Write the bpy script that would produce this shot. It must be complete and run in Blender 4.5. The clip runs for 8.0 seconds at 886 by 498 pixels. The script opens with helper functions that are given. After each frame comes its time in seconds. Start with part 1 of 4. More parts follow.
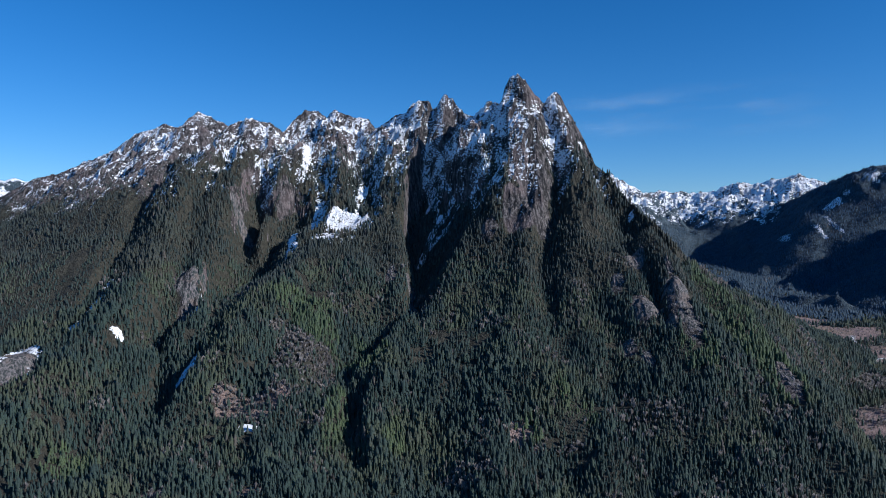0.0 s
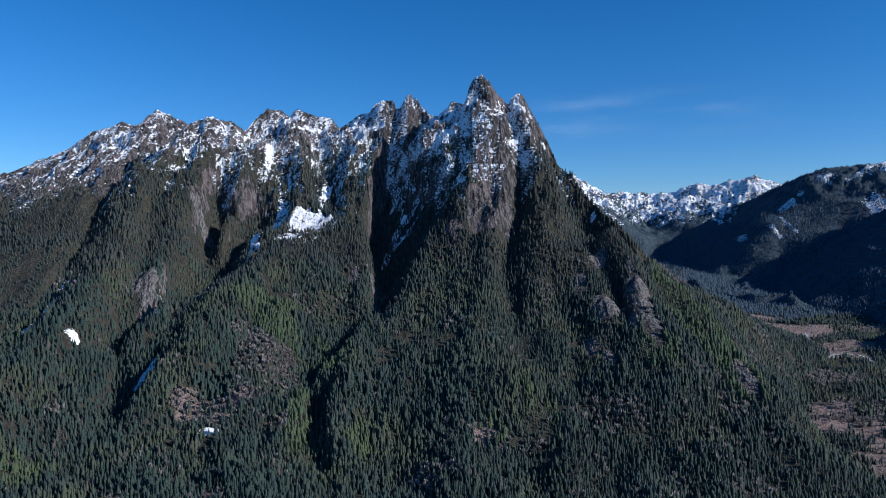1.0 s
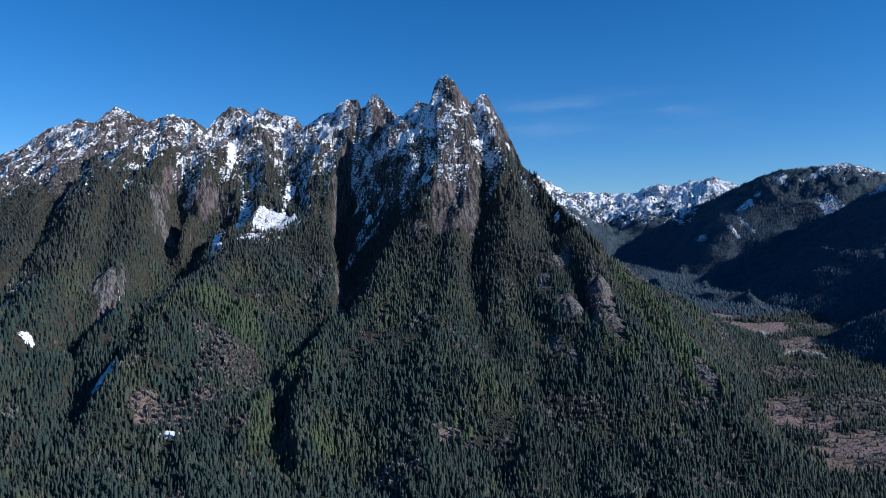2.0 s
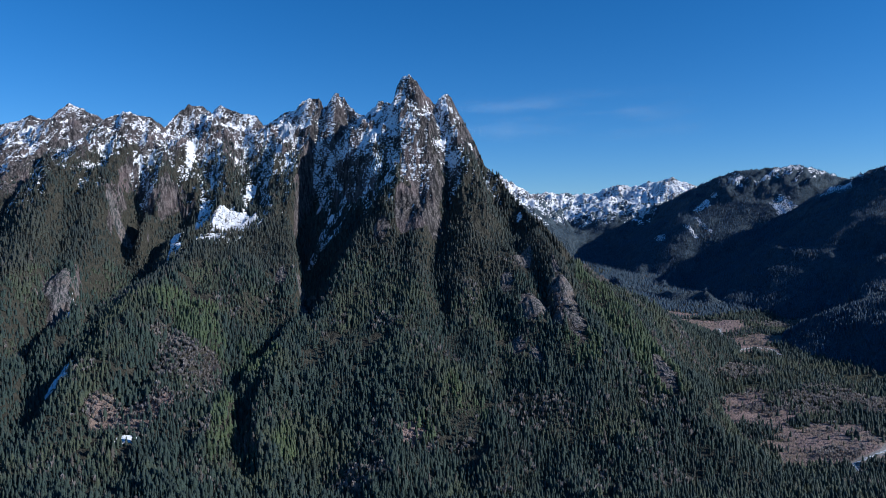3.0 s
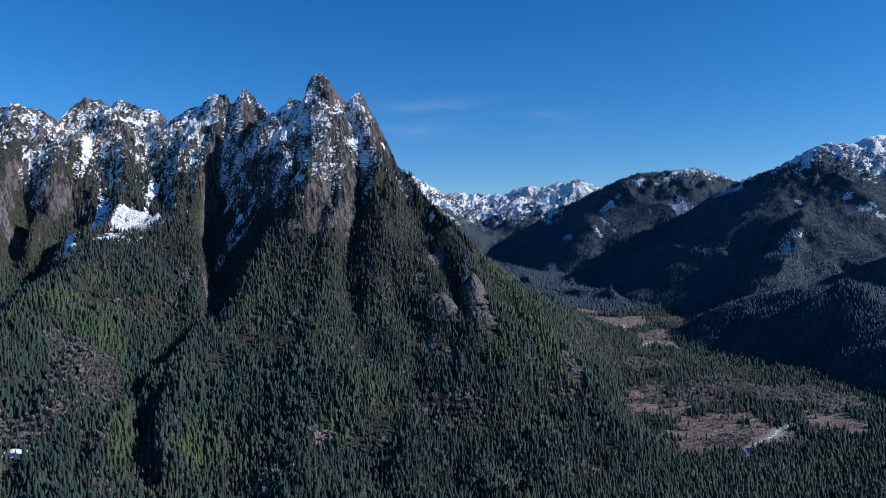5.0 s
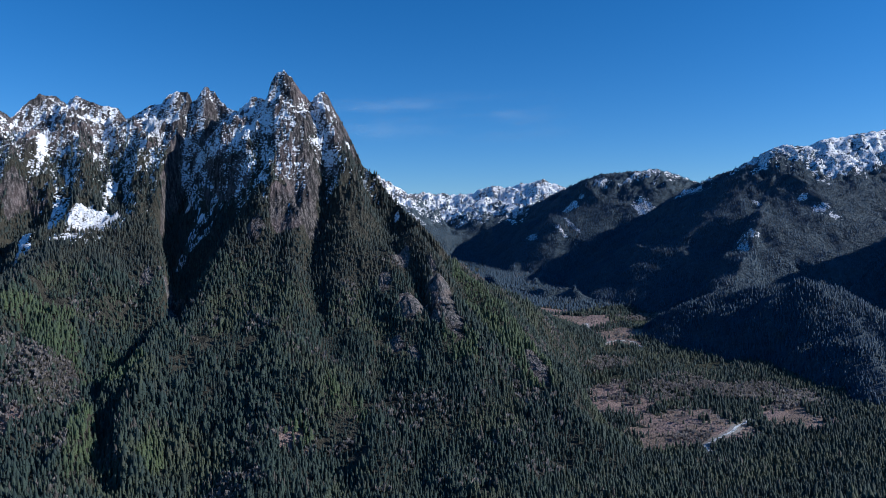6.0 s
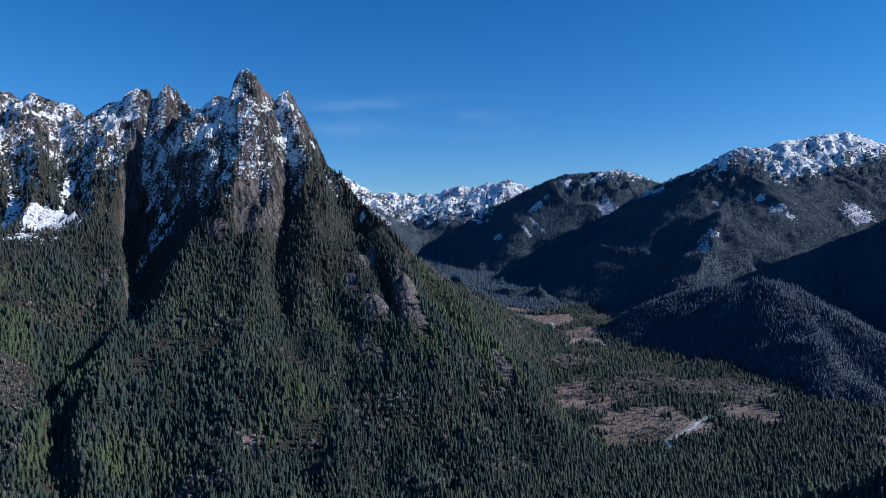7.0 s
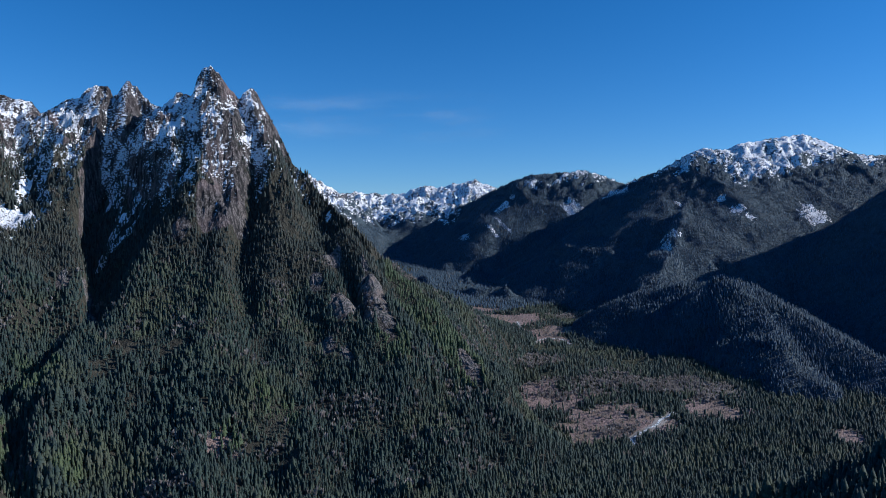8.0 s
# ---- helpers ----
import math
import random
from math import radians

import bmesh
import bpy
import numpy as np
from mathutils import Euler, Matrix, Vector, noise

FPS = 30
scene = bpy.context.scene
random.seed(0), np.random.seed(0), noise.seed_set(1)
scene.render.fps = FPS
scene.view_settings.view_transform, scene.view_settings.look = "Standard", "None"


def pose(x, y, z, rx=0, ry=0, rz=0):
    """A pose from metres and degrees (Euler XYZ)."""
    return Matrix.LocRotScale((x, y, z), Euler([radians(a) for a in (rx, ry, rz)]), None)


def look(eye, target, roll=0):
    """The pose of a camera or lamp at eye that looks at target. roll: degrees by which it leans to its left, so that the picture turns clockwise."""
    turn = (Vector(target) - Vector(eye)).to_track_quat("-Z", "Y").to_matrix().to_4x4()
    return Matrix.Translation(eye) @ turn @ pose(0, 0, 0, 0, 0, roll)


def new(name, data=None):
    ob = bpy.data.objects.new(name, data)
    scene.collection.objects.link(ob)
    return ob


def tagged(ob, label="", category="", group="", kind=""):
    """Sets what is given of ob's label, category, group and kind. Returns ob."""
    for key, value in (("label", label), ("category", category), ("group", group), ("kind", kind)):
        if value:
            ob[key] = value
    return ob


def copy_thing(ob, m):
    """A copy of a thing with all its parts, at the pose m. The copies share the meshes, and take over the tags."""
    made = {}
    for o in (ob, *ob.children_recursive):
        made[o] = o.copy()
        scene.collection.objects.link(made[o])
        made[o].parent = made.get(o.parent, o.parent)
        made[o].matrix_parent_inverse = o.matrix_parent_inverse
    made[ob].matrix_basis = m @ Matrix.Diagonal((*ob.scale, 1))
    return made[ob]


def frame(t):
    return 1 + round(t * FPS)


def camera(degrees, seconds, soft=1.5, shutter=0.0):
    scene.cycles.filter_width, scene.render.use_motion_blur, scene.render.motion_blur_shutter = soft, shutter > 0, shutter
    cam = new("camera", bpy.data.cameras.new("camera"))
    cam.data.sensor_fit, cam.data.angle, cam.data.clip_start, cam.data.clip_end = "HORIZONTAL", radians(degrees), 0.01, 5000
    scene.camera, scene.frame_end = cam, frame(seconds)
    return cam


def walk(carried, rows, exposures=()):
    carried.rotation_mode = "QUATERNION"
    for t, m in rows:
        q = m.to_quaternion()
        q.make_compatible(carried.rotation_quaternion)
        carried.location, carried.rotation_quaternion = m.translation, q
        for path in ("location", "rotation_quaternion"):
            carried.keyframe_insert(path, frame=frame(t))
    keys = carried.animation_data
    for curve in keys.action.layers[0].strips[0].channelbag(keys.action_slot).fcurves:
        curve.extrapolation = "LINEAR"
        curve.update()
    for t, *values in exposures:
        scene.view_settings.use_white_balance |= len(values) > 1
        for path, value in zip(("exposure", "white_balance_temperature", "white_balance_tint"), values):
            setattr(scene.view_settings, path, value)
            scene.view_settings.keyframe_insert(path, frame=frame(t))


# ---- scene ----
cam = camera(64.35, 8.0, soft=0.8)
EYE = 420.0  # metres above the valley floor; the drone hovers and pans to its right
ROWS = [
    (0, 0, -1.358, 0),
    (0.5, -1.461, -1.357, 0.013),
    (1, -2.907, -1.343, 0.019),
    (1.5, -4.336, -1.345, 0.005),
    (3, -8.757, -1.358, 0.006),
    (3.5, -10.47, -1.352, 0.04),
    (4, -12.344, -1.366, -0.008),
    (4.5, -14.185, -1.366, 0.007),
    (5, -15.847, -1.377, 0.036),
    (6.5, -20.028, -1.387, 0.032),
    (7, -21.45, -1.392, 0.04),
    (7.5, -22.827, -1.394, 0.053),
    (8, -24.161, -1.397, 0.031),
]
walk(cam, [(t, pose(0, 0, EYE, 90 + pitch, roll, yaw)) for t, yaw, pitch, roll in ROWS], [(0.0, 0.72, 5500, 10), (8.0, 0.72, 5500, 10)])

# ---- light ----
SUN_AZIMUTH, SUN_HEIGHT = 114.0, 28.0  # degrees clockwise from +y; degrees over the horizon
world = bpy.data.worlds.new("sky")
scene.world = world
world.use_nodes = True
wt = world.node_tree
sky = wt.nodes.new("ShaderNodeTexSky")
sky.sky_type = "NISHITA"
sky.sun_disc = False
sky.sun_elevation, sky.sun_rotation = radians(SUN_HEIGHT), radians(SUN_AZIMUTH)
sky.altitude, sky.air_density, sky.dust_density, sky.ozone_density = 1200, 1.0, 0.3, 6.0
deep = wt.nodes.new("ShaderNodeHueSaturation")  # the clear, deep blue of a cold dry day
deep.inputs["Saturation"].default_value = 1.2
deep.inputs["Hue"].default_value = 0.5
wt.links.new(sky.outputs[0], deep.inputs["Color"])
wt.links.new(deep.outputs[0], wt.nodes["Background"].inputs[0])
wt.nodes["Background"].inputs[1].default_value = 0.063
sun = new("sun", bpy.data.lights.new("sun", "SUN"))
sun.data.energy, sun.data.angle, sun.data.color = 3.5, radians(0.5), (1.0, 0.90, 0.77)
az, el = radians(SUN_AZIMUTH), radians(SUN_HEIGHT)
TO_SUN = Vector((math.sin(az) * math.cos(el), math.cos(az) * math.cos(el), math.sin(el)))
sun.matrix_world = look(TO_SUN * 3000 + Vector((0, 1500, 500)), (0, 1500, 500))

# ---- noise ----


def lattice(ix, iy, seed):
    h = (ix.astype(np.int64) * 374761393 + iy.astype(np.int64) * 668265263 + seed * 974634777) & 0xFFFFFFFF
    h = ((h ^ (h >> 13)) * 1274126177) & 0xFFFFFFFF
    return ((h ^ (h >> 16)) & 0xFFFF) / 32767.5 - 1.0


def value_noise(x, y, size, seed):
    """Smooth noise from -1 to 1 with bumps of about that size in metres."""
    u, v = x / size, y / size
    iu, iv = np.floor(u), np.floor(v)
    fu, fv = u - iu, v - iv
    fu, fv = fu * fu * fu * (fu * (fu * 6 - 15) + 10), fv * fv * fv * (fv * (fv * 6 - 15) + 10)
    a, b = lattice(iu, iv, seed), lattice(iu + 1, iv, seed)
    c, d = lattice(iu, iv + 1, seed), lattice(iu + 1, iv + 1, seed)
    return (a * (1 - fu) + b * fu) * (1 - fv) + (c * (1 - fu) + d * fu) * fv


def fractal(x, y, size, octaves, seed, gain=0.5):
    total, amp = 0.0, 1.0
    for n in range(octaves):
        c, s = math.cos(0.7 * n), math.sin(0.7 * n)
        total = total + amp * value_noise(c * x - s * y + 31.7 * n, s * x + c * y, size, seed + n)
        size, amp = size / 2.03, amp * gain
    return total


def ridged(x, y, size, octaves, seed):
    total, amp = 0.0, 1.0
    for n in range(octaves):
        c, s = math.cos(0.9 * n), math.sin(0.9 * n)
        total = total + amp * (1 - 2 * np.abs(value_noise(c * x - s * y, s * x + c * y + 17.3 * n, size, seed + n)))
        size, amp = size / 2.1, amp * 0.5
    return total


def step(a, b, v):
    t = np.clip((v - a) / (b - a), 0, 1)
    return t * t * (3 - 2 * t)


# ---- the lie of the land: crests, spurs and gullies, in metres ----
CREST_WEST = [(-612, 1988, 713), (-584, 1996, 730), (-546, 2008, 738), (-493, 2028, 735), (-463, 2041, 710), (-443, 2068, 745), (-410, 2094, 785), (-374, 2107, 781), (-353, 2111, 753), (-340, 2108, 778), (-322, 2090, 783), (-260, 2075, 759), (-215, 2071, 747), (-197, 2069, 725), (-161, 2058, 743), (-106, 2039, 766), (-90, 2046, 788), (-71, 2055, 800), (-38, 2041, 792), (-31, 2037, 769), (-16, 2022, 786), (2, 1999, 807)]
CREST_EAST = [(2, 1999, 807), (25, 1981, 799), (50, 1968, 760), (81, 1949, 729), (99, 1934, 750), (129, 1906, 772), (151, 1877, 761), (160, 1859, 780), (172, 1844, 815), (189, 1832, 828), (211, 1836, 813), (240, 1844, 772), (262, 1852, 755), (276, 1855, 770), (291, 1858, 785), (310, 1854, 770), (337, 1850, 721), (374, 1834, 642), (391, 1821, 597), (429, 1786, 548), (462, 1730, 489), (494, 1657, 447), (532, 1613, 396), (580, 1627, 353)]
CENTRE_SPUR = [(189, 1832, 828), (180, 1818, 756), (170, 1783, 679), (147, 1733, 575), (111, 1707, 497), (64, 1672, 422), (29, 1627, 357), (10, 1556, 297), (-14, 1494, 246), (-72, 1433, 203), (-113, 1343, 151), (-130, 1259, 107), (-131, 1196, 74), (-108, 1127, 39), (-82, 1072, 9)]
COULOIR = [(89, 1917, 719), (28, 1958, 641), (-19, 1962, 579), (-55, 1917, 484), (-77, 1843, 393), (-82, 1757, 323), (-69, 1653, 249), (-83, 1562, 202), (-115, 1482, 164), (-154, 1407, 127), (-183, 1348, 98), (-181, 1279, 65), (-155, 1207, 36), (-114, 1134, 7)]
RIGHT_GULLY = [(256, 1802, 724), (276, 1781, 650), (286, 1749, 576), (278, 1718, 505), (259, 1682, 435), (241, 1643, 369), (224, 1573, 308), (222, 1486, 242), (227, 1405, 195), (231, 1327, 154)]
CENTRE_FACE = [(228, 1775, 699), (241, 1729, 602), (224, 1683, 516), (202, 1634, 435), (185, 1579, 358), (172, 1487, 278), (135, 1383, 199), (103, 1267, 125), (80, 1153, 58)]
TOWER_SPUR = [(291, 1858, 785), (296, 1782, 721), (320, 1739, 631), (330, 1690, 544), (324, 1643, 461), (306, 1604, 396), (287, 1553, 335), (287, 1474, 268), (294, 1385, 210), (284, 1275, 144), (277, 1159, 75), (261, 1072, 22)]
CRAG_WEST = [(385, 1596, 383), (401, 1539, 341), (408, 1477, 303), (407, 1420, 262), (380, 1373, 217), (359, 1306, 169)]
CRAG_SPUR = [(468, 1595, 422), (489, 1545, 372), (488, 1466, 316), (477, 1405, 269), (453, 1360, 225), (413, 1293, 172), (390, 1189, 105), (375, 1087, 43)]
BANK_SPUR = [(-57, 1999, 758), (-69, 1948, 672), (-90, 1880, 573), (-110, 1808, 480), (-108, 1720, 394), (-100, 1621, 318), (-93, 1524, 250), (-116, 1460, 210), (-162, 1361, 159), (-199, 1288, 120), (-199, 1208, 80), (-171, 1139, 44)]
LEFT_SPUR = [(-208, 1797, 439), (-246, 1763, 419), (-295, 1687, 381), (-347, 1575, 328), (-398, 1483, 281), (-419, 1384, 227), (-443, 1321, 196), (-460, 1275, 170), (-467, 1228, 139), (-468, 1177, 98)]
TOOTH_SPUR = [(-322, 2090, 783), (-296, 1988, 685), (-279, 1923, 599), (-275, 1867, 527), (-276, 1832, 478)]
BANK_GULLY = [(-187, 2018, 709), (-202, 1976, 620), (-217, 1924, 538), (-230, 1867, 479)]
CLIFF_FACE = [(-493, 2028, 735), (-462, 1952, 656), (-438, 1886, 573), (-434, 1830, 510), (-456, 1764, 448)]
APRON_BROW = [(-190, 1838, 478), (-219, 1773, 429), (-244, 1650, 342), (-273, 1515, 263), (-282, 1408, 206), (-295, 1289, 141), (-346, 1210, 94), (-348, 1122, 50)]
LEFT_GULLY = [(-340, 2027, 733), (-374, 1983, 657), (-356, 1924, 569), (-322, 1879, 497), (-346, 1826, 419), (-410, 1832, 402), (-463, 1827, 393), (-481, 1763, 343), (-483, 1679, 287), (-507, 1585, 233), (-541, 1508, 203), (-565, 1426, 174), (-545, 1331, 132), (-519, 1236, 97)]
BASIN = [(-356, 1820, 396), (-399, 1816, 370), (-435, 1782, 342), (-452, 1724, 306), (-461, 1668, 272)]
CLIFF_SPUR = [(-546, 2008, 738), (-551, 1920, 653), (-558, 1837, 569), (-564, 1763, 493), (-563, 1687, 422), (-558, 1608, 357), (-538, 1524, 299), (-523, 1458, 252), (-548, 1407, 224), (-567, 1318, 177), (-567, 1204, 120), (-541, 1089, 60)]
WEST_SPUR = [(-612, 1988, 713), (-653, 1860, 608), (-665, 1774, 543), (-652, 1666, 455), (-640, 1576, 384), (-644, 1489, 328), (-660, 1424, 284), (-682, 1337, 228), (-692, 1246, 181), (-693, 1154, 133)]
WEST_GULLY = [(-700, 1928, 615), (-751, 1859, 519), (-803, 1769, 433), (-824, 1667, 362), (-812, 1570, 308), (-791, 1454, 246), (-788, 1351, 204), (-791, 1282, 184)]
BANK_FACE = [(-126, 1996, 706), (-145, 1930, 615), (-149, 1855, 526), (-139, 1769, 436), (-126, 1675, 355)]
CRAG_RECESS = [(440, 1497), (442, 1453), (437, 1407)]
COULOIR_SNOW = [[(134, 1829), (98, 1807), (75, 1796), (32, 1810), (1, 1808), (-32, 1786), (-53, 1753)], [(24, 1842), (-9, 1892), (-30, 1886), (-21, 1832)], [(118, 1758), (72, 1775), (30, 1788), (-6, 1766)]]
RIGHT_SPUR = [(580, 1627, 353), (549, 1556, 333), (589, 1423, 249), (636, 1303, 158), (639, 1189, 103), (655, 1099, 55), (662, 1025, 20)]
APRON = [(580, 1627, 353), (569, 1612, 333), (688, 1663, 280), (888, 1792, 197), (1051, 1875, 133), (1176, 1859, 75)]
LEFT_CREST = [(-1630, 2153, 422), (-1485, 2195, 490), (-1383, 2202, 528), (-1284, 2215, 583), (-1160, 2215, 621), (-1039, 2186, 663), (-949, 2182, 719), (-856, 2177, 750), (-802, 2187, 741), (-750, 2174, 791), (-663, 2160, 747), (-594, 2160, 716)]
FAR_LEFT = [(-1935, 2673, 584), (-1817, 2754, 611), (-1706, 2825, 632), (-1638, 2865, 619), (-1513, 2933, 576)]
HILL = [(1360, 1916, 115), (1473, 1857, 199), (1612, 1750, 254), (1676, 1648, 258), (1677, 1469, 237), (1652, 1361, 202), (1623, 1236, 161), (1614, 1076, 124), (1618, 957, 105)]
RIGHT_CREST = [(1563, 4327, 311), (1802, 4232, 460), (1983, 4018, 602), (2071, 3665, 707), (2125, 3530, 746), (2302, 3417, 760), (2394, 3353, 771), (2613, 3301, 699), (2792, 3270, 670)]
RIGHT_RIB = [(2125, 3530, 746), (1934, 3329, 514), (1774, 3109, 308), (1673, 2959, 150)]
RIGHT_RIB_B = [(2394, 3353, 771), (2152, 3193, 513), (1967, 2991, 308), (1764, 2800, 132)]
RIGHT_RIB_C = [(1214, 2982, 210), (1231, 2859, 189), (1261, 2747, 171), (1340, 2607, 176), (1436, 2515, 181)]
RIGHT_RIB_D = [(2026, 3793, 646), (1718, 3345, 307), (1485, 2958, 209), (1379, 2709, 183)]
DOME_CREST = [(2250, 3124, 543), (2334, 2948, 656), (2397, 2850, 703), (2463, 2721, 757), (2496, 2566, 811), (2535, 2528, 812), (2609, 2503, 802), (2683, 2504, 841), (2833, 2472, 872), (2990, 2427, 891), (3071, 2321, 840), (3140, 2228, 779), (3277, 2189, 777), (3374, 2035, 706)]
DOME_RIB = [(2485, 2549, 787), (2338, 2441, 677), (2130, 2253, 519), (1935, 2092, 400), (1756, 1985, 300), (1602, 1919, 229), (1471, 1871, 178)]
DOME_RIB_B = [(2535, 2528, 812), (2460, 2294, 620), (2361, 2055, 444), (2237, 1895, 315), (1987, 1799, 224)]
# the first two points lie out of view, raised to shade the hill
EAST_CREST = [(2611, 1167, 693), (2766, 1465, 826), (2689, 1602, 657), (2604, 1737, 549), (2460, 1786, 443), (2229, 1792, 319), (1957, 1724, 231)]
FAR_CREST = [(870, 4670, 867), (1082, 4626, 803), (1171, 4604, 752), (1303, 4594, 679), (1495, 4587, 683), (1676, 4525, 673), (1845, 4431, 730), (1933, 4393, 718), (2010, 4332, 743), (2137, 4243, 765), (2226, 4168, 724), (2345, 4073, 647)]
FAR_RIB = [(2137, 4243, 765), (1968, 4241, 609), (1802, 4232, 460), (1572, 4243, 313)]
FAR_RIB_B = [(1171, 4604, 752), (1338, 4453, 533), (1452, 4338, 349)]
KNOLL = [(539, 339, 236), (628, 367, 260), (807, 332, 289)]
FOOT = [(-963, 988, 17), (-712, 951, 0), (-307, 928, -3), (103, 930, -9), (459, 775, -9), (682, 749, -3), (775, 989, 0), (837, 1340, 7), (1020, 1587, 33), (1275, 1782, 54)]
WEST_FOOT = [(-839, 2072, 567), (-879, 1841, 403), (-918, 1640, 280), (-947, 1439, 189), (-976, 1238, 107), (-993, 987, 17)]
CIRQUE_GULLY = [(-367, 2047), (-352, 1958), (-363, 1895)]
MEADOWS = [(914, 1378, 111, 95), (920, 1218, 113, 95), (982, 1161, 59, 58), (833, 1147, 68, 39), (1155, 1161, 71, 71), (1236, 2164, 92, 95), (1176, 1932, 94, 95), (1308, 1935, 86, 66), (1227, 1845, 32, 37), (1233, 2350, 85, 40), (915, 1452, 55, 41), (1250, 900, 26, 24)]
SNOW_SPOTS = [(-202, 1797, 35, 29), (-244, 1787, 52, 34), (-277, 1738, 40, 31), (-311, 1858, 14, 12), (-326, 1833, 19, 51), (-378, 1976, 11, 60), (-127, 1988, 26, 26), (-721, 1466, 20, 67), (-523, 1482, 16, 31), (-531, 1552, 12, 9), (-770, 1254, 31, 63), (-331, 1193, 20, 11), (-479, 1314, 18, 37), (263, 1746, 14, 9), (-473, 1906, 8, 22), (-635, 1363, 17, 9), (-218, 1891, 14, 36), (-368, 1752, 20, 50), (456, 1708, 8, 9)]
ROCK_SPOTS = [(483, 1428, 27, 67), (448, 1389, 19, 17), (407, 1429, 33, 39), (422, 1554, 26, 19), (377, 1512, 13, 20), (482, 1505, 8, 28), (362, 1371, 16, 23), (392, 1329, 12, 21), (626, 1277, 14, 41), (-557, 1547, 32, 50), (-513, 1807, 45, 12), (-74, 1644, 11, 26), (-66, 1597, 10, 50), (-120, 1626, 10, 20), (-820, 1575, 23, 70), (-758, 1248, 30, 57)]
BARE_SPOTS = [(209, 1725, 47, 21), (215, 1668, 40, 34), (162, 1670, 35, 23), (111, 1652, 27, 23)]
BRUSH_SPOTS = [(-360, 1241, 54, 32), (-300, 1267, 25, 17), (-393, 1252, 23, 9), (-426, 1036, 23, 9), (-299, 1050, 35, 9), (135, 1186, 19, 25), (160, 1157, 13, 9)]
FAR_SNOW = [(2627, 2323, 174, 95), (2650, 2472, 81, 95), (2866, 2362, 72, 56), (2527, 1985, 52, 56), (2286, 2232, 21, 20), (2274, 2132, 25, 26), (2276, 2072, 17, 24), (1946, 2147, 19, 44), (1887, 2124, 18, 44), (2163, 2347, 10, 24), (2179, 3169, 37, 62), (2240, 3381, 78, 10), (2102, 3469, 33, 32), (2260, 2886, 41, 95), (1919, 3461, 35, 28), (1986, 3471, 13, 16), (1771, 3305, 9, 63), (1843, 3324, 9, 78), (1671, 3441, 18, 42), (2413, 2599, 40, 95), (2488, 2535, 40, 95)]
BARE_WOOD = [(1041, 1402, 126, 74), (1171, 1317, 85, 68), (1016, 1641, 62, 54), (1242, 1233, 56, 65), (903, 1142, 35, 26), (1472, 2114, 83, 56)]
RANGE_SNOW = [(1700, 4373, 81, 46), (1894, 4354, 67, 48), (2055, 4249, 66, 48), (2104, 4096, 47, 160), (1463, 4488, 66, 36), (1556, 4202, 42, 24), (1844, 4057, 63, 26), (1694, 4209, 43, 48)]
RIVER = [(1075, 1171), (1032, 1159), (974, 1123), (929, 1113), (900, 1101), (879, 1062)]
CREEK = [(1213, 1765), (1234, 1831), (1200, 1873), (1111, 1827), (1183, 1998), (1237, 2126)]
HILL_SPUR = [(1650, 1588, 281), (1611, 1438, 223), (1529, 1289, 160), (1447, 1152, 110)]
SPIRES = [(3, 1999, 810), (-70, 2024, 794), (129, 1906, 772)]
GREY_SPOTS = [(-276, 1375, 52, 48), (-236, 1402, 21, 28), (32, 1100, 41, 29), (-66, 1314, 14, 19), (-325, 1421, 35, 17), (212, 1159, 23, 9)]
OLIVE_SPOTS = [(-283, 1473, 58, 73), (-193, 1233, 18, 78), (219, 1255, 35, 45), (252, 1218, 24, 22), (573, 1483, 31, 95), (578, 1419, 49, 73), (593, 1349, 52, 81), (619, 1278, 34, 59), (483, 1314, 34, 40), (141, 1194, 33, 35), (-165, 1422, 39, 70), (-584, 1087, 59, 30), (-81, 1191, 19, 35)]


def along(x, y, line, steep, west, east, width):
    """The height of the land that falls away on both sides of a ridge line that runs downhill: steep near it, gentler further off,
    with a fall of its own on its west and its east side."""
    best = np.full(x.shape, -1e4)
    for (ax, ay, za), (bx, by, zb) in zip(line[:-1], line[1:]):
        dx, dy = bx - ax, by - ay
        t = np.clip(((x - ax) * dx + (y - ay) * dy) / (dx * dx + dy * dy), 0, 1)
        d = np.hypot(x - ax - t * dx, y - ay - t * dy)
        if west == east:
            fall = west
        else:
            side = (dx * (y - ay) - dy * (x - ax)) / math.hypot(dx, dy)
            fall = west + (east - west) * step(-12, 12, side)
        np.maximum(best, za + t * (zb - za) - fall * d - (steep - fall) * width * (1 - np.exp(-d / width)), out=best)
    return best


def line_distance(x, y, line):
    best = np.full(x.shape, 1e9)
    for (ax, ay), (bx, by) in zip(line[:-1], line[1:]):
        dx, dy = bx - ax, by - ay
        t = np.clip(((x - ax) * dx + (y - ay) * dy) / (dx * dx + dy * dy), 0, 1)
        np.minimum(best, np.hypot(x - ax - t * dx, y - ay - t * dy), out=best)
    return best


def floor_height(x, y):
    r = np.hypot(x, y)
    return 12 + 0.093 * np.maximum(r - 1400, 0) + 6 * fractal(x, y, 260, 3, 5) + 2.0 * fractal(x, y, 45, 2, 9)


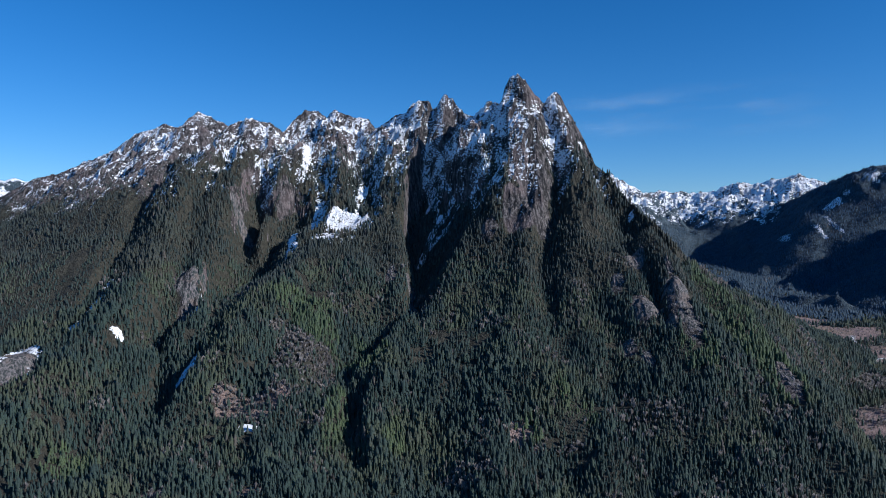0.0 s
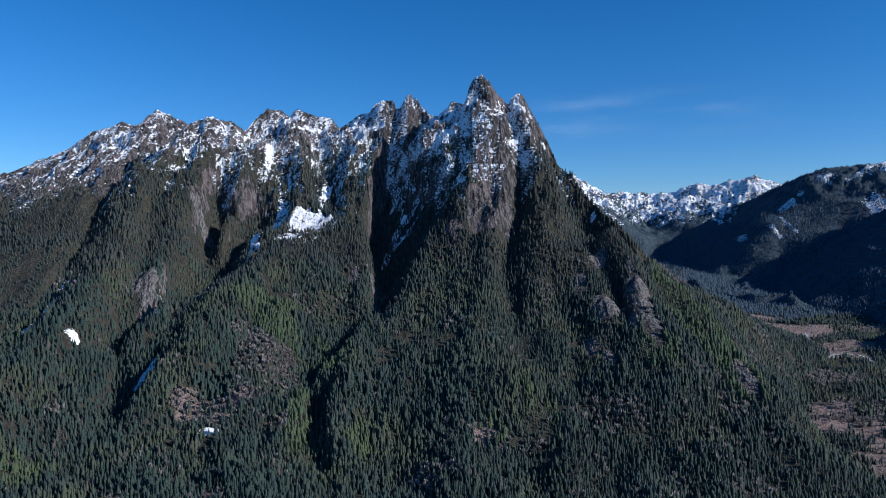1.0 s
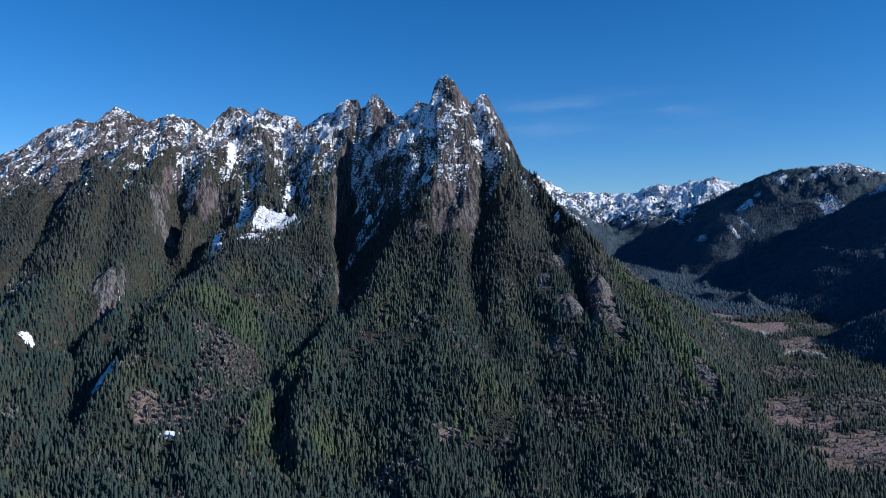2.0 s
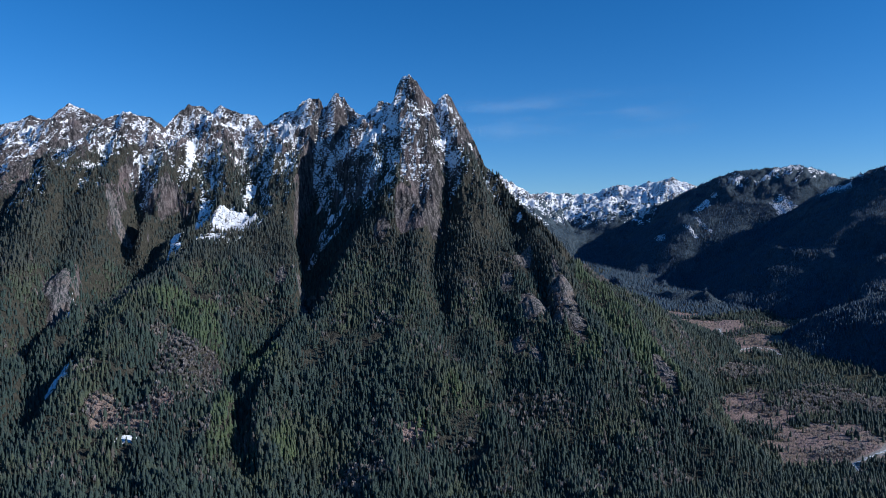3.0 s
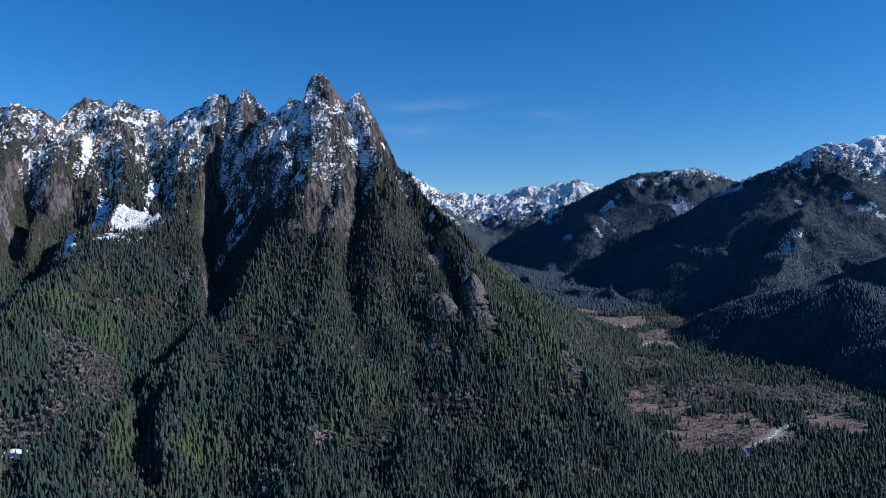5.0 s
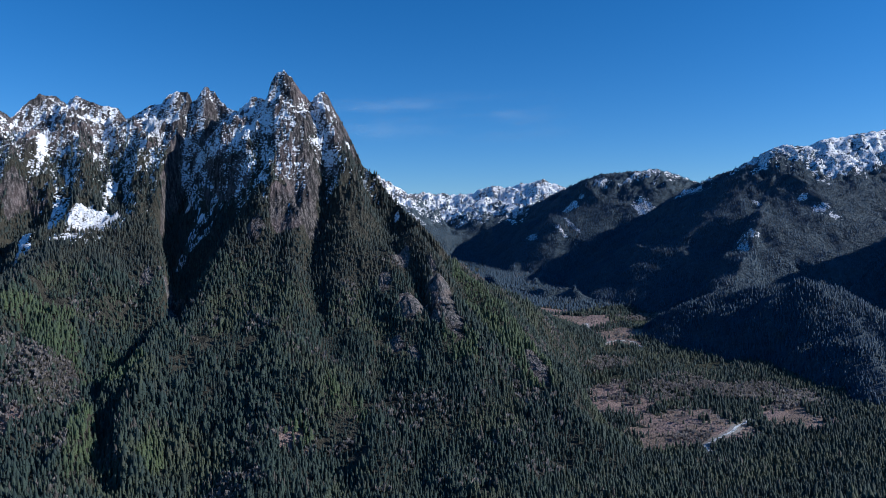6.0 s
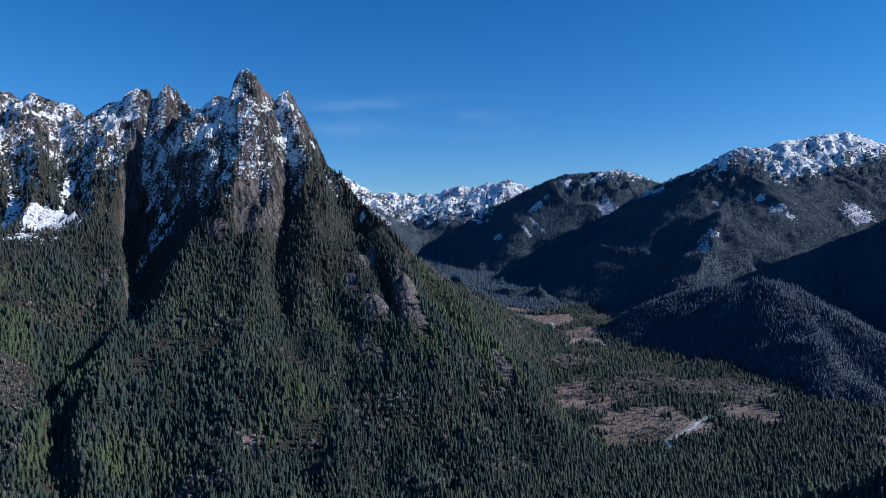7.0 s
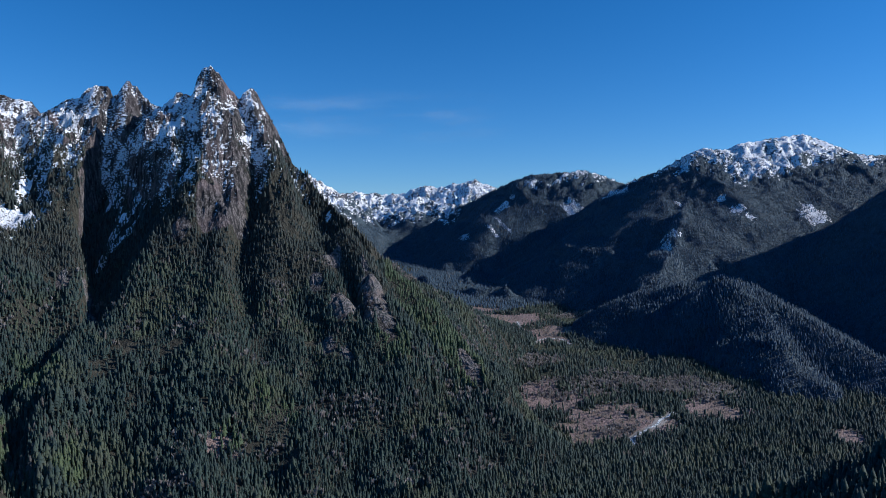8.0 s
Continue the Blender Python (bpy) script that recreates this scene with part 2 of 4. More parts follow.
def rough(x, y, h, low, high, strength):
    """Crags and ribs that grow stronger with height."""
    up = step(low, high, h)
    crags = 10.0 * ridged(x, y * 0.75, 64, 4, 21) + 7.0 * fractal(x, y, 26, 4, 33, 0.62) + 6.0 * ridged(x * 0.9, y * 0.8, 17, 3, 37)
    return strength * (up * crags + (1 - up) * (6 * fractal(x, y, 120, 3, 41) + 9 * ridged(x, 0.6 * y, 170, 2, 43) + 1.5 * fractal(x, y, 22, 2, 47)))


def nearest(x, y, line):
    """How far off a line is, and its height at the nearest place."""
    best, height = np.full(x.shape, 1e9), np.zeros(x.shape)
    for (ax, ay, za), (bx, by, zb) in zip(line[:-1], line[1:]):
        dx, dy = bx - ax, by - ay
        t = np.clip(((x - ax) * dx + (y - ay) * dy) / (dx * dx + dy * dy), 0, 1)
        d = np.hypot(x - ax - t * dx, y - ay - t * dy)
        closer = d < best
        best, height = np.where(closer, d, best), np.where(closer, za + t * (zb - za), height)
    return best, height


def body_height(x, y, bend_x, bend_y):
    """The body of the mountain, drawn between the lines of its crest, spurs, gullies and foot: spurs fall away on both sides, gullies rise."""
    total, weight = 0.0, 0.0
    for line, fall, most, own, power in (
        (CREST_WEST, 1.9, 260, 0.25, 1), (CREST_EAST, 1.9, 260, 0.25, 1), (APRON, 0.5, 60, 0.2, 1), (CENTRE_SPUR, 0.5, 30, 0.8, 1), (CENTRE_FACE, 0.3, 20, 0.8, 0.8), (RIGHT_SPUR, 0.40, 40, 0.6, 1), (TOWER_SPUR, 0.45, 30, 0.8, 0.8),
        (CRAG_SPUR, 0.5, 30, 0.6, 0.8), (CRAG_WEST, 0.4, 24, 0.6, 0.7), (APRON_BROW, 0.3, 20, 1, 0.5), (LEFT_SPUR, 0.5, 30, 0.7, 1), (BANK_SPUR, 0.4, 24, 0.8, 1), (BANK_FACE, 0.3, 20, 0.8, 0.8), (WEST_SPUR, 0.5, 30, 0.8, 1), (CLIFF_SPUR, 0.45, 40, 1, 1),
        (TOOTH_SPUR, 0.4, 24, 0.6, 0.8), (BANK_GULLY, -0.4, 16, 0.6, 0.8), (CLIFF_FACE, 0.3, 20, 0.7, 0.7),
        (COULOIR, -0.45, 20, 0.7, 1), (RIGHT_GULLY, -0.4, 15, 0.7, 0.8), (LEFT_GULLY, -0.35, 20, 0.7, 1), (BASIN, -0.2, 15, 0.5, 1), (WEST_GULLY, -0.4, 20, 0.7, 1), (FOOT, 0, 1, 1, 1), (WEST_FOOT, 0, 1, 1, 1)):
        d, z = nearest(x + own * bend_x, y + own * bend_y, line)
        w = power * (d * d + 30) ** -1.5
        total, weight = total + w * (z - math.copysign(most, fall) * (1 - np.exp(-d * abs(fall) / most))), weight + w
    return total / weight


def main_height(x, y):
    """The crest with its towers, the spurs that run down from it to the foot, and the gullies between them."""
    wx = x + 9 * fractal(x, y, 100, 3, 61) + 2.5 * fractal(x, y, 14, 2, 71)
    wy = y + 9 * fractal(x, y, 100, 3, 81) + 2.5 * fractal(x, y, 14, 2, 91)
    d_crest = line_distance(x, y, [p[:2] for p in CREST_WEST + CREST_EAST[1:]])
    h = body_height(x, y, wx - x, wy - y)
    soft = np.mean([body_height(x + a, y + b, wx - x, wy - y) for a, b in ((15, 6), (-6, 15), (-15, -6), (6, -15))], axis=0)
    h = h + (0.5 * h + 0.5 * soft - h) * step(25, 80, d_crest)
    near_crest = step(0, 22, d_crest)
    h = h + rough(x, y, h, 380, 520, 1.0) * (0.35 + 0.65 * near_crest)
    for line, deep, width in ((CIRQUE_GULLY, 22, 18), (CRAG_RECESS, 17, 14)):
        h = h - deep * np.exp(-((line_distance(wx, wy, line) / width) ** 2)) * (0.2 + 0.8 * step(10, 90, d_crest))
    for px, py, pz in SPIRES:  # the towers stand up from the crest as blunt teeth
        d = np.hypot(x - px + 0.5 * (wx - x), y - py + 0.5 * (wy - y))
        h = np.maximum(h, pz + 1 - 1.3 * np.maximum(d - 6, 0) - 0.02 * d * d + 2.5 * fractal(x, y, 9, 2, 77))
    divide = CREST_WEST + CREST_EAST[1:] + APRON[1:]
    behind = np.maximum(y - np.interp(x, [p[0] for p in divide], [p[1] for p in divide]), 0)
    ahead = np.maximum(np.interp(x, [p[0] for p in FOOT], [p[1] for p in FOOT]) - y, 0)
    west = np.maximum(np.interp(y, [p[1] for p in WEST_FOOT[::-1]], [p[0] for p in WEST_FOOT[::-1]]) - x, 0)
    return h - 1.4 * behind - 0.5 * ahead - 0.9 * west


def left_height(x, y):
    wx, wy = x + 14 * fractal(x, y, 110, 3, 101), y + 14 * fractal(x, y, 110, 3, 111)
    h = along(0.6 * x + 0.4 * wx, 0.6 * y + 0.4 * wy, LEFT_CREST, 1.3, 0.66, 0.66, 70)
    near = step(0, 60, line_distance(x, y, [p[:2] for p in LEFT_CREST]))
    return h + rough(x, y, h, 420, 560, 1.1) * (0.25 + 0.75 * near) - 1.3 * np.maximum(x + 760, 0) * step(2150, 1950, y)


def ribbed(lines, steep, gentle, width, low, high, strength, seed):
    def height(x, y):
        wx, wy = x + 22 * fractal(x, y, 160, 3, seed), y + 22 * fractal(x, y, 160, 3, seed + 10)
        h = along(0.75 * x + 0.25 * wx, 0.75 * y + 0.25 * wy, lines[0], steep, gentle, gentle, width)
        for line in lines[1:]:
            h = np.maximum(h, along(wx, wy, line, steep, 1.2 * gentle, gentle, width))
        near = step(0, 70, line_distance(x, y, [p[:2] for p in lines[0]]))
        return h + rough(x, y, h, low, high, strength) * (0.3 + 0.7 * near)
    return height


hill_height = ribbed([HILL, HILL_SPUR], 0.3, 0.66, 60, 900, 1000, 0.8, 201)
right_height = ribbed([RIGHT_CREST, RIGHT_RIB, RIGHT_RIB_B, RIGHT_RIB_C, RIGHT_RIB_D], 1.0, 0.76, 60, 520, 700, 1.7, 231)
dome_height = ribbed([DOME_CREST, DOME_RIB, DOME_RIB_B], 0.8, 0.64, 60, 520, 700, 1.6, 261)
east_height = ribbed([EAST_CREST], 1.1, 0.75, 60, 500, 800, 1.2, 291)
far_height = ribbed([FAR_CREST, FAR_RIB, FAR_RIB_B], 1.0, 0.6, 60, 380, 560, 2.0, 321)
far_left_height = ribbed([FAR_LEFT], 0.7, 0.5, 60, 500, 640, 1.2, 351)
knoll_height = ribbed([KNOLL], 0.9, 0.6, 40, 900, 1000, 0.3, 381)

# ---- materials ----


class Nodes:
    """A short way to wire a node material."""

    def __init__(self, name):
        self.mat = bpy.data.materials.new(name)
        self.mat.use_nodes = True
        self.tree = self.mat.node_tree
        self.bsdf = self.tree.nodes["Principled BSDF"]

    def add(self, kind, inputs=(), **settings):
        node = self.tree.nodes.new(kind)
        for key, value in settings.items():
            setattr(node, key, value)
        for key, value in dict(inputs).items():
            self.set(node, key, value)
        return node

    def set(self, node, key, value):
        if isinstance(value, bpy.types.NodeSocket):
            self.tree.links.new(value, node.inputs[key])
        else:
            node.inputs[key].default_value = value

    def noise(self, size, detail=4, rough=0.55, where=None):
        node = self.add("ShaderNodeTexNoise", {"Scale": 1.0 / size, "Detail": detail, "Roughness": rough})
        self.set(node, "Vector", where or self.place)
        return node.outputs[0]

    @property
    def place(self):
        return self.add("ShaderNodeNewGeometry").outputs["Position"]

    def math(self, op, a, b=0.0, c=0.0):
        return self.add("ShaderNodeMath", {0: a, 1: b, 2: c}, operation=op).outputs[0]

    def ramp(self, value, lo, hi, out_lo=0.0, out_hi=1.0):
        node = self.add("ShaderNodeMapRange", {"Value": value, "From Min": lo, "From Max": hi, "To Min": out_lo, "To Max": out_hi})
        node.interpolation_type = "SMOOTHSTEP"
        return node.outputs[0]

    def mix(self, fac, a, b):
        node = self.add("ShaderNodeMix", data_type="RGBA")
        for key, value in ((0, fac), (6, a), (7, b)):
            if not isinstance(value, bpy.types.NodeSocket) and key:
                value = (*value, 1.0)
            self.set(node, key, value)
        return node.outputs[2]

    def attribute(self, name):
        return self.add("ShaderNodeAttribute", attribute_name=name).outputs["Fac"]

    def bump(self, height, strength, distance):
        return self.add("ShaderNodeBump", {"Height": height, "Strength": strength, "Distance": distance}).outputs[0]

    def finish(self, colour, roughness, normal=None, specular=0.3):
        self.set(self.bsdf, "Base Color", colour)
        self.set(self.bsdf, "Roughness", roughness)
        self.set(self.bsdf, "Specular IOR Level", specular)
        if normal is not None:
            self.set(self.bsdf, "Normal", normal)
        return self.mat


def land_material(name, soil, rock_a, rock_b, grain=1.0):
    """Forest floor, broken rock and lying snow, told apart by what grows or lies there (attributes rock, snow, brush)."""
    n = Nodes(name)
    fine = n.noise(3.0 * grain, 5, 0.65)
    mid = n.noise(9 * grain, 5, 0.6)
    broad = n.noise(70, 4, 0.55)
    stretch = n.add("ShaderNodeMapping", {"Vector": n.place, "Scale": (1.0, 1.0, 0.25)}).outputs[0]
    streaks = n.noise(7 * grain, 5, 0.65, stretch)
    rock = n.mix(n.ramp(streaks, 0.42, 0.60), rock_a, rock_b)
    rock = n.mix(n.ramp(fine, 0.44, 0.58, 0.0, 0.75), rock, tuple(0.35 * c for c in rock_a))
    rock = n.mix(n.ramp(broad, 0.45, 0.7, 0.0, 0.5), rock, (rock_b[0] * 1.12, rock_b[1] * 0.95, rock_b[2] * 0.95))
    earth = n.mix(n.ramp(mid, 0.35, 0.65), soil, tuple(0.55 * c for c in soil))
    brush = n.mix(n.ramp(fine, 0.3, 0.7), (0.31, 0.225, 0.208), (0.21, 0.155, 0.140))
    brush = n.mix(n.ramp(broad, 0.4, 0.65, 0.0, 0.6), brush, (0.17, 0.135, 0.095))
    rough_edge = n.math("ADD", n.math("MULTIPLY", n.math("SUBTRACT", mid, 0.5), 1.7), n.math("MULTIPLY", n.math("SUBTRACT", fine, 0.5), 3.6))
    colour = n.mix(n.ramp(n.math("ADD", n.attribute("brush"), n.math("MULTIPLY", rough_edge, 0.4)), 0.4, 0.6), earth, brush)
    bare = n.ramp(n.math("ADD", n.attribute("rock"), n.math("MULTIPLY", rough_edge, 0.5)), 0.4, 0.6)
    colour = n.mix(bare, colour, rock)
    deep = n.attribute("snow")
    ledges = n.add("ShaderNodeMapping", {"Vector": n.place, "Scale": (1.0, 1.0, 1.5), "Rotation": (0.0, 0.3, 0.0)}).outputs[0]
    caught = n.noise(6.2 * grain, 4, 0.64, ledges)
    wide_drift = n.noise(45 * grain, 3, 0.5)
    spread = n.math("ADD", n.math("MULTIPLY", n.math("SUBTRACT", caught, 0.5), 2.6), n.math("MULTIPLY", n.math("SUBTRACT", wide_drift, 0.5), 1.5))
    lie = n.add("ShaderNodeSeparateXYZ", {0: n.add("ShaderNodeNewGeometry").outputs["True Normal"]}).outputs[2]  # snow keeps on flatter ledges
    spread = n.math("ADD", spread, n.math("MINIMUM", n.math("MULTIPLY", n.math("SUBTRACT", lie, 0.34), 0.9), 0.1))
    lying = n.ramp(n.math("ADD", deep, n.math("MULTIPLY", spread, n.ramp(deep, 0.05, 0.35, 0.0, 1.0))), 0.495, 0.515)
    drift = n.mix(n.ramp(mid, 0.4, 0.7), (0.84, 0.85, 0.88), (0.70, 0.72, 0.76))
    colour = n.mix(lying, colour, drift)
    relief = n.math("ADD", n.math("MULTIPLY", streaks, 1.0), n.math("MULTIPLY", fine, 0.5))
    normal = n.bump(relief, n.ramp(lying, 0, 1, 1.0, 0.25), 7.0 * grain)
    return n.finish(colour, n.ramp(lying, 0, 1, 0.9, 0.6), normal, 0.25)


def crown_material(name, dark, light, warm):
    """Conifer needles: each tree has its own tint, with darker and lighter sprays in it."""
    n = Nodes(name)
    tint = n.attribute("tint")
    stand = n.noise(120, 4, 0.55)
    other = n.noise(45, 4, 0.6)
    colour = n.mix(tint, dark, light)
    colour = n.mix(n.ramp(n.math("ADD", stand, n.math("MULTIPLY", tint, 0.12)), 0.54, 0.68, 0.0, 0.85), colour, warm)
    colour = n.mix(n.ramp(other, 0.55, 0.68, 0.0, 0.5), colour, (0.112, 0.112, 0.084))
    colour = n.mix(n.ramp(other, 0.47, 0.34, 0.0, 0.65), colour, tuple(0.62 * c for c in dark))
    colour = n.mix(n.ramp(tint, 0.90, 0.97), colour, (0.150, 0.130, 0.112))
    colour = n.mix(n.ramp(n.noise(1.1, 3, 0.7), 0.35, 0.65, 0.0, 0.4), colour, tuple(0.7 * c for c in dark))
    colour = n.mix(n.math("MULTIPLY", n.attribute("olive"), 0.75), colour, (0.128, 0.176, 0.070))
    mat = n.finish(colour, 0.7, n.bump(n.noise(0.9, 3, 0.7), 0.5, 0.5), 0.3)
    n.set(n.bsdf, "Sheen Weight", 0.12)
    n.set(n.bsdf, "Sheen Roughness", 0.6)
    n.set(n.bsdf, "Sheen Tint", (0.8, 0.9, 1.0, 1.0))
    through_needles = n.add("ShaderNodeBsdfTranslucent", {"Color": colour}).outputs[0]
    both = n.add("ShaderNodeMixShader", {0: 0.45, 1: n.bsdf.outputs[0], 2: through_needles}).outputs[0]
    n.tree.links.new(both, n.tree.nodes["Material Output"].inputs["Surface"])
    return mat


def snow_material():
    n = Nodes("packed_snow")
    stretch = n.add("ShaderNodeMapping", {"Vector": n.place, "Scale": (1.0, 0.35, 0.35)}).outputs[0]
    colour = n.mix(n.ramp(n.noise(5, 4, 0.6, stretch), 0.35, 0.7), (0.76, 0.77, 0.80), (0.52, 0.54, 0.58))
    colour = n.mix(n.ramp(n.noise(2.0, 3, 0.6), 0.57, 0.64), colour, (0.11, 0.10, 0.09))
    colour = n.mix(n.ramp(n.noise(6.5, 4, 0.65), 0.55, 0.60), colour, (0.10, 0.095, 0.09))  # rocks and shrubs that stick out
    return n.finish(colour, 0.55, n.bump(n.noise(4, 4, 0.6, stretch), 0.6, 1.2), 0.3)


def cliff_material():
    """Bare fractured rock, pale where it broke off lately, dark in the cracks."""
    n = Nodes("cliff_rock")
    upright = n.add("ShaderNodeMapping", {"Vector": n.place, "Scale": (1.0, 1.0, 0.09), "Rotation": (0.0, 0.18, 0.0)}).outputs[0]
    cracks = n.noise(3.6, 5, 0.7, upright)
    colour = n.mix(n.ramp(cracks, 0.42, 0.60), (0.030, 0.038, 0.038), (0.175, 0.156, 0.158))
    colour = n.mix(n.ramp(n.noise(22, 3, 0.6), 0.5, 0.66, 0.0, 0.7), colour, (0.15, 0.118, 0.105))
    colour = n.mix(n.ramp(n.noise(1.3, 4, 0.7), 0.56, 0.66, 0.0, 0.8), colour, (0.05, 0.055, 0.045))
    return n.finish(colour, 0.9, n.bump(cracks, 1.0, 2.5), 0.2)


SNOW, CLIFF = snow_material(), cliff_material()
MAIN_LAND = land_material("mountain_land", (0.056, 0.054, 0.042), (0.032, 0.031, 0.033), (0.185, 0.166, 0.165))
# paler, bluer ground than near by: distant haze is put into its colour
HAZED_LAND = land_material("hazed_mountain_land", (0.07, 0.10, 0.125), (0.09, 0.09, 0.10), (0.18, 0.18, 0.19), 2.2)
VALLEY_LAND = land_material("valley_land", (0.055, 0.058, 0.035), (0.16, 0.15, 0.14), (0.28, 0.26, 0.24))
NEEDLES = crown_material("conifer_needles", (0.042, 0.072, 0.066), (0.074, 0.114, 0.084), (0.122, 0.142, 0.080))
HIGH_NEEDLES = crown_material("high_conifer_needles", (0.050, 0.068, 0.062), (0.076, 0.098, 0.082), (0.098, 0.104, 0.078))
# needle colour brightened towards blue, in place of haze in the air
HAZED_NEEDLES = crown_material("hazed_conifer_needles", (0.066, 0.122, 0.185), (0.090, 0.148, 0.208), (0.090, 0.142, 0.185))

# ---- the ground and the mountains ----


def link_mesh(name, verts, faces, material, smooth=True, marks=(), parent=None):
    mesh = bpy.data.meshes.new(name)
    verts = np.ascontiguousarray(verts, np.float32)
    faces = np.ascontiguousarray(faces, np.int32)
    k = faces.shape[1]
    mesh.vertices.add(len(verts))
    mesh.vertices.foreach_set("co", verts.ravel())
    mesh.loops.add(faces.size)
    mesh.loops.foreach_set("vertex_index", faces.ravel())
    mesh.polygons.add(len(faces))
    mesh.polygons.foreach_set("loop_start", np.arange(0, faces.size, k, dtype=np.int32))
    mesh.polygons.foreach_set("use_smooth", np.full(len(faces), smooth))
    mesh.update(calc_edges=True)
    for key, values in dict(marks).items():
        mesh.attributes.new(key, "FLOAT", "POINT").data.foreach_set("value", np.ascontiguousarray(values, np.float32))
    mesh.materials.append(material)
    ob = new(name, mesh)
    ob.parent = parent
    return ob


def spaced(runs):
    """Grid lines from runs of (start, end, cell)."""
    lines = np.concatenate([np.arange(a, b, c) for a, b, c in runs] + [[runs[-1][1]]])
    return lines


class Land:
    """A piece of land on a grid: heights, slopes, and what covers it."""

    def __init__(self, height, xs, ys, base=True):
        self.height = height
        self.xs, self.ys = spaced(xs), spaced(ys)
        self.gx, self.gy = np.meshgrid(self.xs, self.ys)
        self.h = height(self.gx, self.gy)
        dy, dx = np.gradient(self.h, self.ys, self.xs)
        self.slope, self.east_rise = np.hypot(dx, dy), dx
        # how far the slope turns to the camera, which stands at the origin
        self.face_camera = (self.gx * dx + self.gy * dy) / ((np.hypot(self.gx, self.gy) + 1) * (self.slope + 1e-6))
        self.over = self.h - floor_height(self.gx, self.gy) if base else np.full(self.h.shape, 99.0)

    def build(self, name, material, cover, smooth=True):
        rows, cols = self.h.shape
        index = np.arange(rows * cols).reshape(rows, cols)
        quads = np.stack([index[:-1, :-1], index[:-1, 1:], index[1:, 1:], index[1:, :-1]], -1).reshape(-1, 4)
        keep = (self.over.ravel()[quads] > -6).any(1)
        quads = quads[keep]
        used = np.unique(quads)
        remap = np.full(rows * cols, -1)
        remap[used] = np.arange(len(used))
        verts = np.stack([self.gx.ravel(), self.gy.ravel(), self.h.ravel()], 1)[used]
        marks = {key: cover[key].ravel()[used] for key in ("snow", "rock", "brush")}
        return link_mesh(name, verts, remap[quads], material, smooth, marks)

    def sample(self, field, x, y):
        rows, cols = field.shape
        iu, iv = np.clip(np.searchsorted(self.xs, x) - 1, 0, cols - 2), np.clip(np.searchsorted(self.ys, y) - 1, 0, rows - 2)
        u, v = iu + (x - self.xs[iu]) / (self.xs[iu + 1] - self.xs[iu]), iv + (y - self.ys[iv]) / (self.ys[iv + 1] - self.ys[iv])
        fu, fv = np.clip(u - iu, 0, 1), np.clip(v - iv, 0, 1)
        return (field[iv, iu] * (1 - fu) + field[iv, iu + 1] * fu) * (1 - fv) + (field[iv + 1, iu] * (1 - fu) + field[iv + 1, iu + 1] * fu) * fv


def blurred(field, n):
    for axis in (0, 1):
        padded = np.concatenate([np.repeat(field.take([0], axis), n + 1, axis), field, np.repeat(field.take([-1], axis), n, axis)], axis)
        total = np.cumsum(padded, axis)
        size = field.shape[axis]
        field = (total.take(range(2 * n + 1, 2 * n + 1 + size), axis) - total.take(range(size), axis)) / (2 * n + 1)
    return field


def blobs(x, y, spots, seed):
    """1 inside ragged patches given as (x, y, half width, half depth), 0 outside."""
    ragged = 0.45 * fractal(x, y, 60, 3, seed) + 0.2 * fractal(x, y, 20, 2, seed + 4)
    best = np.zeros(x.shape)
    for cx, cy, rx, ry in spots:
        d = np.hypot((x - cx) / rx, (y - cy) / ry) + ragged
        best = np.maximum(best, step(1.15, 0.75, d))
    return best


def cover_of(land, snow_line, snow_full, snow_most, rock_slope, tree_line, snow_spots=(), rock_spots=(), brush_spots=(), snow_lines=()):
    x, y, h, slope = land.gx, land.gy, land.h, land.slope
    patch = fractal(x, y, 90, 4, 401)
    # snow keeps in hollows, on ledges and on slopes turned from the sun
    hollow = np.clip((blurred(h, 9) - h) / 9, -0.5, 1) + 0.7 * np.clip((blurred(h, 3) - h) / 3, -0.7, 1)
    west = np.clip(land.east_rise, -1, 1)
    ledge = np.clip(1.5 - slope, -1.2, 1.0)
    shady = step(0.35, 1.1, west) * step(380, 520, h)
    snow = step(snow_line, snow_full, h + 45 * patch) * (snow_most + 0.14 * hollow + 0.10 * west + 0.09 * ledge + 0.05 * step(600, 760, h))
    snow = np.clip(snow + 0.17 * shady * step(snow_line, snow_full, h + 110), 0.0, 0.62)
    snow = np.maximum(snow, blobs(x, y, snow_spots, 411) * 0.60)
    gy, gx = np.gradient(blurred(h, 6), land.ys, land.xs)
    lasting = 0.7 * np.hypot(gx, gy) + 0.3 * slope
    rock = np.maximum(step(rock_slope, rock_slope + 0.35, lasting + 0.15 * patch - 0.9 * step(560, 440, h)), step(tree_line - 40, tree_line + 60, h + 40 * patch))
    rock = np.maximum(rock, blobs(x, y, rock_spots, 421))
    for line in snow_lines:
        d = line_distance(x, y, line) + 14 * fractal(x, y, 40, 3, 415) + 6 * fractal(x, y, 12, 2, 419)
        snow = np.maximum(snow, 0.58 * step(17, 7, d))
    brush = blobs(x, y, brush_spots, 431)
    return {"snow": snow, "rock": rock, "brush": brush, "shady": shady}

valley = Land(floor_height, [(-5600, 500, 90), (500, 1500, 10), (1500, 5600, 90)], [(-5600, 850, 110), (850, 2600, 12), (2600, 5600, 100)], base=False)
valley_cover = cover_of(valley, 900, 1000, 0.0, 3.0, 2000, brush_spots=MEADOWS)
ground = valley.build("ground", VALLEY_LAND, valley_cover)
tagged(ground, "wooded valley floor with brown brush meadows", "ground", kind="structure")

